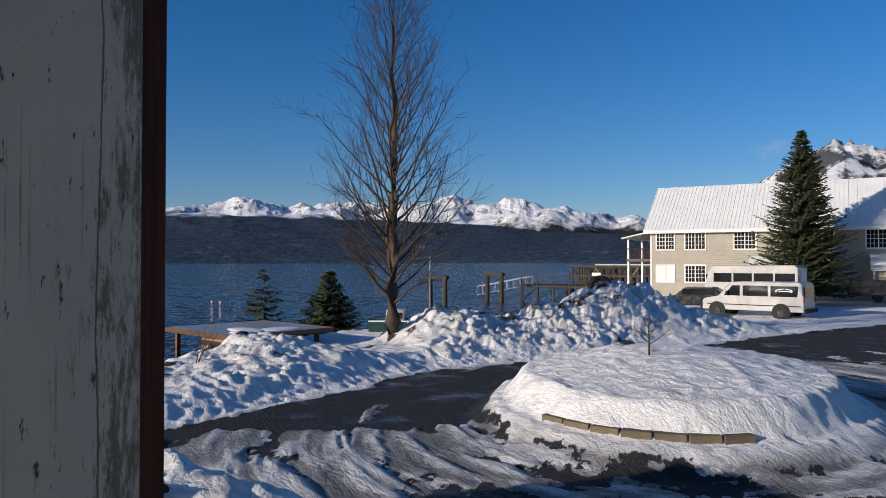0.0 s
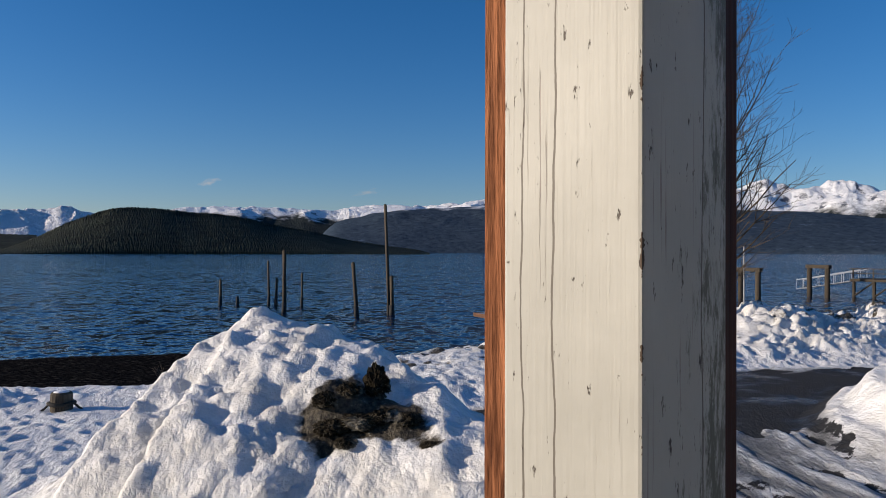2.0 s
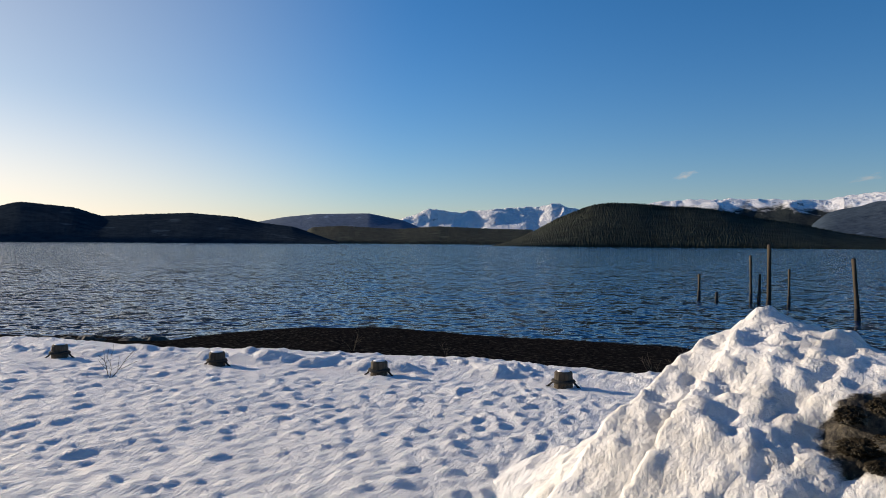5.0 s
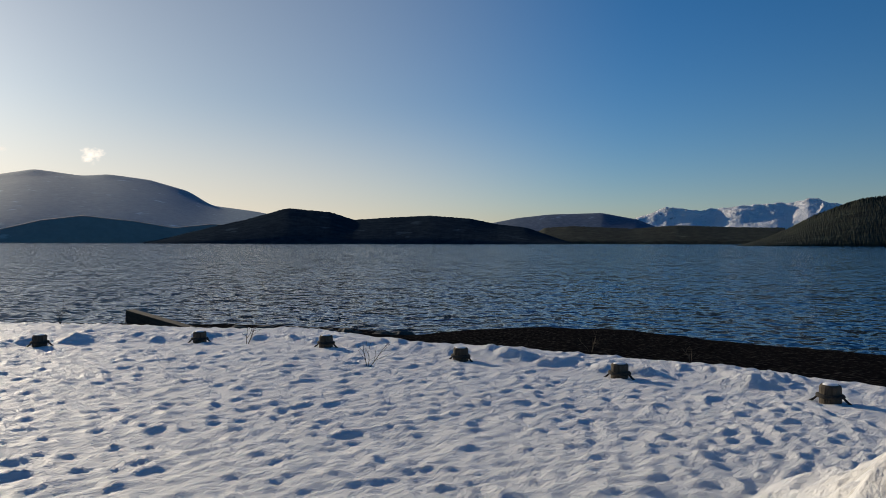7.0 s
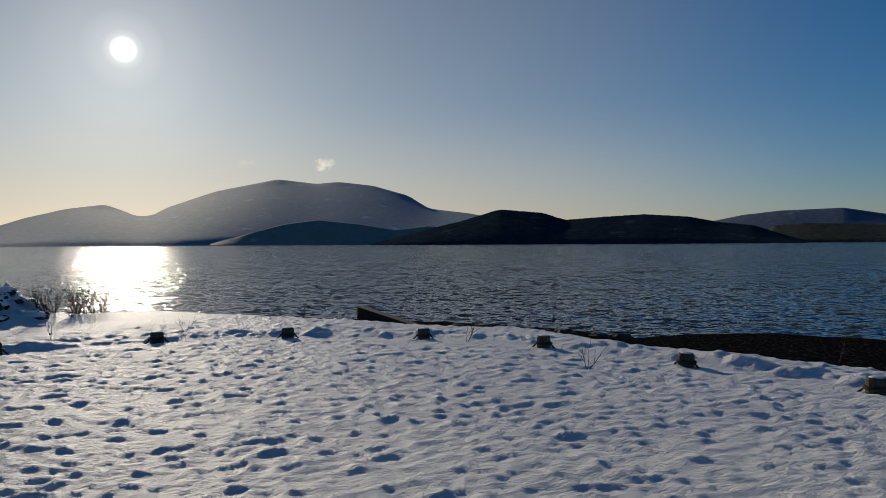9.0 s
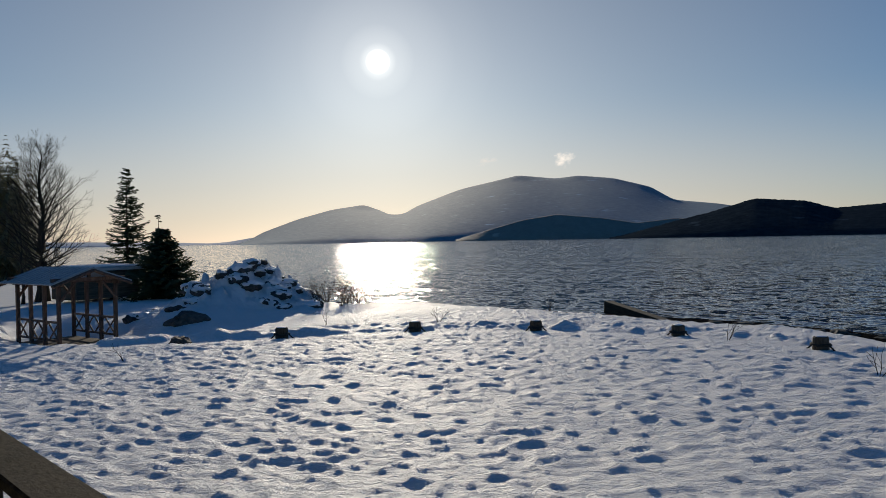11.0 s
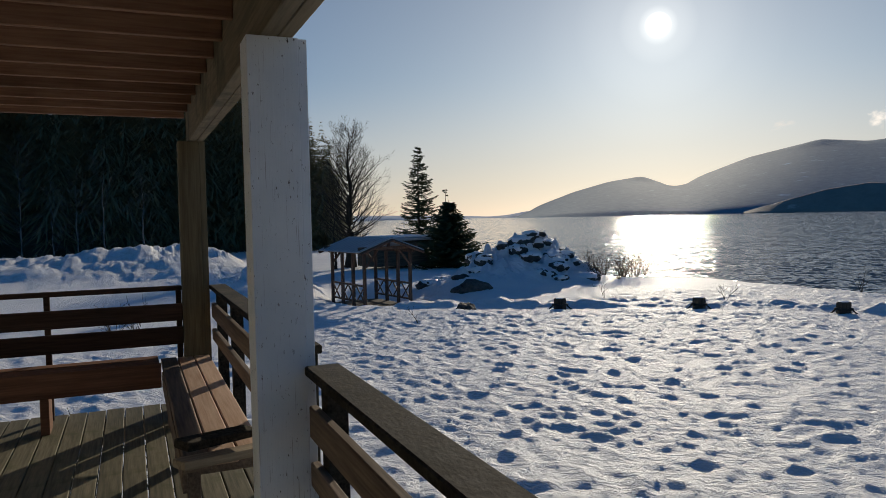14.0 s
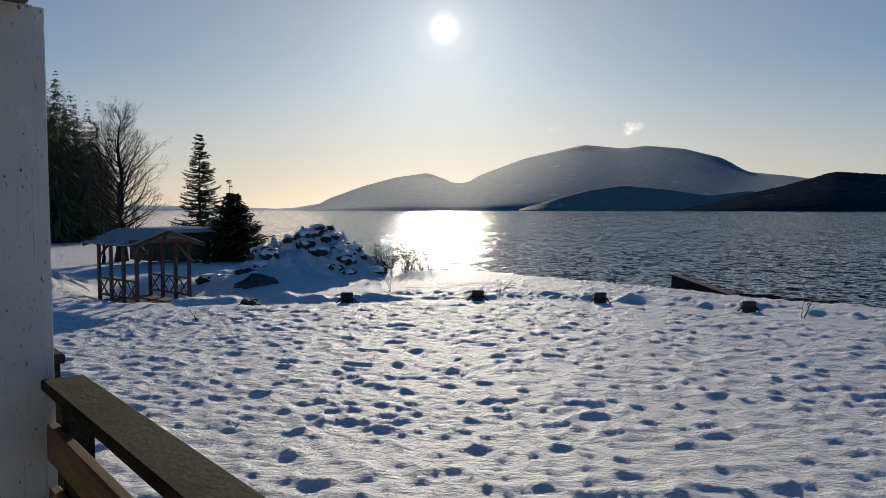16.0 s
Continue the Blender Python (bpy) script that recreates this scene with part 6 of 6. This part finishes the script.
def van(x, y, z, turn):
    """Front towards -x."""
    e = thing("passenger_van", pose(x, y, z, 0, 0, turn), "long white passenger van with dark side windows parked on the snow", "van")
    prof = [(-2.75, 0.45), (-2.75, 0.95), (-2.62, 1.08), (-1.85, 1.22), (-1.18, 1.93), (-0.95, 2.02), (2.45, 2.04), (2.60, 1.92), (2.68, 1.1), (2.70, 0.45)]
    part("body", extrude_profile(prof, 1.98, 0.06), CAR_WHITE, e)
    for x0, x1, x2, x3 in ((-1.52, -1.02, -0.62, -0.62), (-0.46, -0.46, 0.88, 0.88), (1.02, 1.02, 2.42, 2.38)):
        for s in (-1, 1):
            bm = bmesh.new()
            vs = [bm.verts.new(c) for c in ((x0, s * 0.996, 1.26), (x3, s * 0.996, 1.26), (x2, s * 0.996, 1.83), (x1, s * 0.996, 1.83))]
            bm.faces.new(vs if s < 0 else vs[::-1])
            r = bmesh.ops.extrude_face_region(bm, geom=list(bm.faces))
            for v in r["geom"]:
                if isinstance(v, bmesh.types.BMVert):
                    v.co.y -= s * 0.03
            part("side_window", bm, DARK_GLASS, e)
    part("windscreen", box(-0.42, 0.42, -0.85, 0.85, -0.01, 0.012, 0.003), DARK_GLASS, e).matrix_basis = pose(-1.54, 0, 1.59, 0, -46.5, 0)
    part("rear_window", box(2.665, 2.70, -0.78, 0.78, 1.25, 1.80, 0.01), DARK_GLASS, e)
    for s in (-1, 1):
        part("tail_light", box(2.66, 2.72, s * 0.93 - 0.06, s * 0.93 + 0.06, 0.95, 1.35, 0.01), RED, e, "red tail light")
        part("headlight", box(-2.77, -2.72, s * 0.72 - 0.16, s * 0.72 + 0.16, 0.78, 0.95, 0.01), STEEL, e)
        part("wing_mirror", box(-1.36, -1.26, s * 1.10 - 0.08, s * 1.10 + 0.08, 1.28, 1.52, 0.02), BLACK, e)
        part("side_moulding", box(-2.5, 2.55, s * 0.992 - 0.01, s * 0.992 + 0.01, 0.74, 0.79), BLACK, e)
        for xx in (-1.9, 1.55):
            part("wheel_arch", tube([(xx, s * 0.90, 0.44), (xx, s * 1.0, 0.44)], [0.47, 0.47], 20), BLACK, e)
            wheel(e, xx, s * 0.90, 0.38)
    part("bumper", box(2.68, 2.84, -0.98, 0.98, 0.42, 0.62, 0.03), BLACK, e)
    part("bumper", box(-2.88, -2.72, -0.98, 0.98, 0.42, 0.62, 0.03), BLACK, e)
    bm = bmesh.new()
    for k in range(14):
        a = -0.5 + k * 0.3
        add_box(bm, 1.70 + 0.40 * math.cos(a) - 0.05, 1.70 + 0.40 * math.cos(a) + 0.05, -1.004, -0.998, 1.56 + 0.12 * math.sin(a) - 0.015, 1.56 + 0.12 * math.sin(a) + 0.015)
    add_box(bm, 1.42, 2.0, -1.004, -0.998, 1.54, 1.58)
    part("swoosh_emblem", bm, WHITE_PAINT, e, "pale looped emblem on the rear window")
    return e


van(1.66, 44.0, -0.10, -22)


def minibus(x, y, z, turn):
    e = thing("minibus", pose(x, y, z, 0, 0, turn), "white minibus with a raised body and dark windows behind the van", "bus")
    prof = [(-3.2, 0.5), (-3.2, 1.1), (-2.4, 1.3), (-2.1, 2.3), (-1.9, 2.75), (3.0, 2.78), (3.2, 2.6), (3.2, 0.5)]
    part("body", extrude_profile(prof, 2.2, 0.09), CAR_WHITE, e)
    for k in range(4):
        x0 = -1.75 + k * 1.22
        for s in (-1, 1):
            part("side_window", box(x0, x0 + 1.1, s * 1.105 - 0.02, s * 1.105 + 0.01, 1.72, 2.28, 0.005), DARK_GLASS, e)
    part("windscreen", box(-2.30, -2.24, -0.9, 0.9, 1.4, 2.2, 0.01), DARK_GLASS, e)
    part("rear_door", box(3.19, 3.24, -0.6, 0.6, 0.7, 2.4, 0.01), WHITE_PAINT, e)
    for s in (-1, 1):
        for xx in (-2.3, 1.9):
            wheel(e, xx, s * 0.98, 0.42)
        part("tail_light", box(3.19, 3.25, s * 0.95 - 0.08, s * 0.95 + 0.08, 0.9, 1.3, 0.01), RED, e, "red tail light")
    return e


minibus(1.3, 49.5, 0.05, -18)
car = thing("dark_car", pose(-1.6, 47.0, 0.05, 0, 0, -12), "dark parked car half hidden by the snow bank", "car")
part("body", extrude_profile([(-2.1, 0.35), (-2.1, 0.8), (-1.2, 0.95), (-0.6, 1.42), (1.0, 1.45), (1.8, 0.98), (2.1, 0.9), (2.1, 0.35)], 1.75, 0.07), CAR_DARK, car)
for s in (-1, 1):
    part("side_window", box(-0.7, 1.2, s * 0.878 - 0.01, s * 0.878 + 0.01, 1.0, 1.34, 0.004), DARK_GLASS, car)
    for xx in (-1.35, 1.35):
        wheel(car, xx, s * 0.80, 0.33)
truck = thing("dark_trailer", pose(9.5, 57.0, 0.3, 0, 0, -8), "dark covered trailer beside the lodge", "trailer")
part("trailer_body", box(-1.6, 1.6, -0.9, 0.9, 0.45, 1.5, 0.08, seg=2), CAR_DARK, truck)
for s in (-1, 1):
    wheel(truck, 0.2, s * 0.95, 0.33)

# ---- boat and odds and ends behind the bank ----
boat = thing("open_boat", pose(-12.2, 28.6, -0.22, 0, 0, 20), "teal and white open boat laid up on the snow", "boat")
bm = bmesh.new()
secs = []
for i in range(9):
    t = i / 8
    w = 0.85 * (1 - t ** 3.0) + 0.03
    secs.append([bm.verts.new((-2.2 + 4.4 * t, s * w * f, zz + 0.25 * t * t)) for s, f, zz in ((-1, 1, 0.75), (-1, 0.75, 0.15), (0, 0, 0.0), (1, 0.75, 0.15), (1, 1, 0.75))])
for a, b2 in zip(secs, secs[1:]):
    for k in range(4):
        bm.faces.new((a[k], a[k + 1], b2[k + 1], b2[k]))
bm.faces.new(secs[0])
bmesh.ops.solidify(bm, geom=list(bm.faces), thickness=0.04)
part("hull", bm, TEAL, boat)
part("cabin", box(-1.5, -0.7, -0.5, 0.5, 0.55, 1.22, 0.06, seg=2), CAR_WHITE, boat)
part("cabin_window", box(-1.4, -0.8, -0.515, -0.495, 0.86, 1.1), DARK_GLASS, boat)
bm = bmesh.new()
bmesh.ops.create_uvsphere(bm, u_segments=20, v_segments=10, radius=1, matrix=Matrix.Translation((0.35, 0, 0.78)) @ Matrix.Diagonal((0.95, 0.72, 0.30, 1)))
part("snow_load", bm, SNOW, boat, "rounded load of snow in the hull", True)
part("gunwale", box(-2.2, 1.0, -0.90, -0.83, 0.74, 0.80, 0.01), WHITE_PAINT, boat)
kayak = thing("red_skiff", pose(-8.4, 27.5, ground_z(-8.4, 27.5) + 0.1, 0, 0, 25), "small red skiff half buried in snow", "boat")
bm = bmesh.new()
bmesh.ops.create_uvsphere(bm, u_segments=18, v_segments=10, radius=1, matrix=Matrix.Diagonal((1.5, 0.4, 0.25, 1)))
part("hull", bm, RED, kayak, "", True)
tyre = thing("old_tyre", pose(-4.9, 30.5, ground_z(-4.9, 30.5) + 0.15, 80, 0, 20), "dark reddish tyre half buried in the bank", "tyre")
bm = bmesh.new()
ring = [Vector((0.42 * math.cos(a), 0.42 * math.sin(a), 0)) for a in np.linspace(0, 6.283, 25)]
add_tube(bm, ring, [0.12] * 25, 8)
part("tread", bm, BLACK, tyre, "", True)
crate = thing("yellow_crate", pose(-7.9, 60.5, 0.6, 0, 0, 10), "yellow plastic crate by the gallery", "crate")
part("crate_body", box(-0.4, 0.4, -0.3, 0.3, 0, 0.35, 0.02), YELLOW, crate)

# ---- pier, gangway and gallows frames ----
for x0, y0, x1, y1, top in ((-27.6, 67.1, -25.6, 66.0, 1.55), (-24.5, 76.2, -22.4, 74.6, 1.75)):
    e = thing("gallows_frame", pose(x0, y0, SEA - 2, 0, 0, math.degrees(math.atan2(y1 - y0, x1 - x0))), "two heavy piles joined by a crossbeam in the water", "pile frame", "gallows frames")
    w = math.hypot(x1 - x0, y1 - y0)
    for xx in (0, w):
        part("pile", tube([(xx, 0, 0), (xx, 0, top - SEA + 2)], [0.27, 0.24], 10), OLD_Z, e, "", True)
    part("crossbeam", box(-0.4, w + 0.4, -0.18, 0.18, top - SEA + 1.75, top - SEA + 2.1, 0.02), OLD_X, e)
pier = thing("timber_pier", pose(-14.5, 78.0, 0, 0, 0, -14), "old timber pier with trestle legs, rails and a ruined upper frame", "pier")
part("pier_deck", box(-6.5, 7.5, -2.0, 2.0, 0.25, 0.5, 0.02), OLD_X, pier)
for k in range(8):
    xx = -6.2 + k * 1.9
    for yy in (-1.8, 1.8):
        part("pier_pile", tube([(xx, yy, SEA - 2), (xx, yy, 0.25)], [0.16, 0.15], 8), OLD_Z, pier)
    if k < 7:
        part("brace", tube([(xx, -1.9, SEA + 0.1), (xx + 1.9, -1.9, 0.2)], [0.08, 0.08], 4), OLD_Z, pier)
    part("rail_post", box(xx - 0.05, xx + 0.05, -1.98, -1.88, 0.5, 1.5), OLD_Z, pier)
for zz in (1.0, 1.45):
    part("hand_rail", box(-6.5, 7.5, -1.97, -1.91, zz, zz + 0.08), OLD_X, pier)
frame_ruin = thing("ruined_dock_frame", pose(-10.5, 82.0, 0.0, 0, 0, -14), "dark ruined timber framework on the pier", "framework")
rr = random.Random(8)
part("frame_deck", box(-5.5, 6.5, -2, 3, 0.25, 0.5, 0.02), OLD_X, frame_ruin)
for k in range(17):
    xx = -5.3 + k * 0.7
    for yy in (-1.8, 0.4, 2.7):
        part("frame_post", tube([(xx, yy, SEA - 2), (xx + rr.gauss(0, 0.05), yy, 2.55)], [0.14, 0.12], 7), OLD_Z, frame_ruin)
    if k < 15:
        a, b2 = (0.5, 2.4) if k % 2 else (2.4, 0.5)
        part("frame_brace", tube([(xx, -1.9, a), (xx + 1.4, -1.9, b2)], [0.08, 0.08], 4), SPLIT if k in (4, 9) else OLD_Z, frame_ruin)
part("top_beam", box(-5.6, 6.3, -2.0, -1.7, 2.4, 2.65, 0.02), OLD_X, frame_ruin)
part("top_beam", box(-5.6, 6.3, 2.6, 2.9, 2.4, 2.65, 0.02), OLD_X, frame_ruin)
part("mid_beam", box(-5.6, 6.3, -2.02, -1.78, 1.4, 1.6, 0.02), OLD_X, frame_ruin)
part("beam_snow", box(-2.5, 6.0, -2.0, -1.7, 2.655, 2.75, 0.03), SNOW, frame_ruin)
gang = thing("gangway", pose(-27.5, 82.5, 0, 0, 0, -14), "pale metal gangway with lattice rails down to the water", "gangway")
p0, p1 = Vector((0, 0, -0.9)), Vector((6.8, 0, 0.35))
for yy in (-0.6, 0.6):
    for dz in (0, 1.0):
        part("gangway_rail", tube([p0 + Vector((0, yy, dz)), p1 + Vector((0, yy, dz))], [0.05, 0.05], 6), METAL_GREY, gang)
    for k in range(9):
        t = k / 8
        q = p0.lerp(p1, t) + Vector((0, yy, 0))
        part("upright", tube([q, q + Vector((0, 0, 1.0))], [0.03, 0.03], 5), METAL_GREY, gang)
bm = bmesh.new()
add_tube(bm, [p0, p1], [0.5, 0.5], 4)
for v in bm.verts:
    v.co.z = p0.z + (v.co.x - p0.x) / (p1.x - p0.x) * (p1.z - p0.z) + (0.03 if v.co.z > p0.z + (v.co.x - p0.x) / (p1.x - p0.x) * (p1.z - p0.z) else -0.03)
part("walkway", bm, OLD_X, gang)
sgn = thing("sign_board", pose(-13.0, 79.0, 1.5, 0, 0, -14), "small white board on the pier rail", "sign")
part("board", box(-0.5, 0.5, -0.03, 0.03, 0, 0.35, 0.01), WHITE_PAINT, sgn)
mast = thing("thin_mast", pose(-12.4, 30.0, 0.4), "thin mast of a laid-up boat", "mast")
part("mast_pole", tube([(0, 0, -0.3), (0, 0, 2.9)], [0.05, 0.035], 8), STEEL, mast)
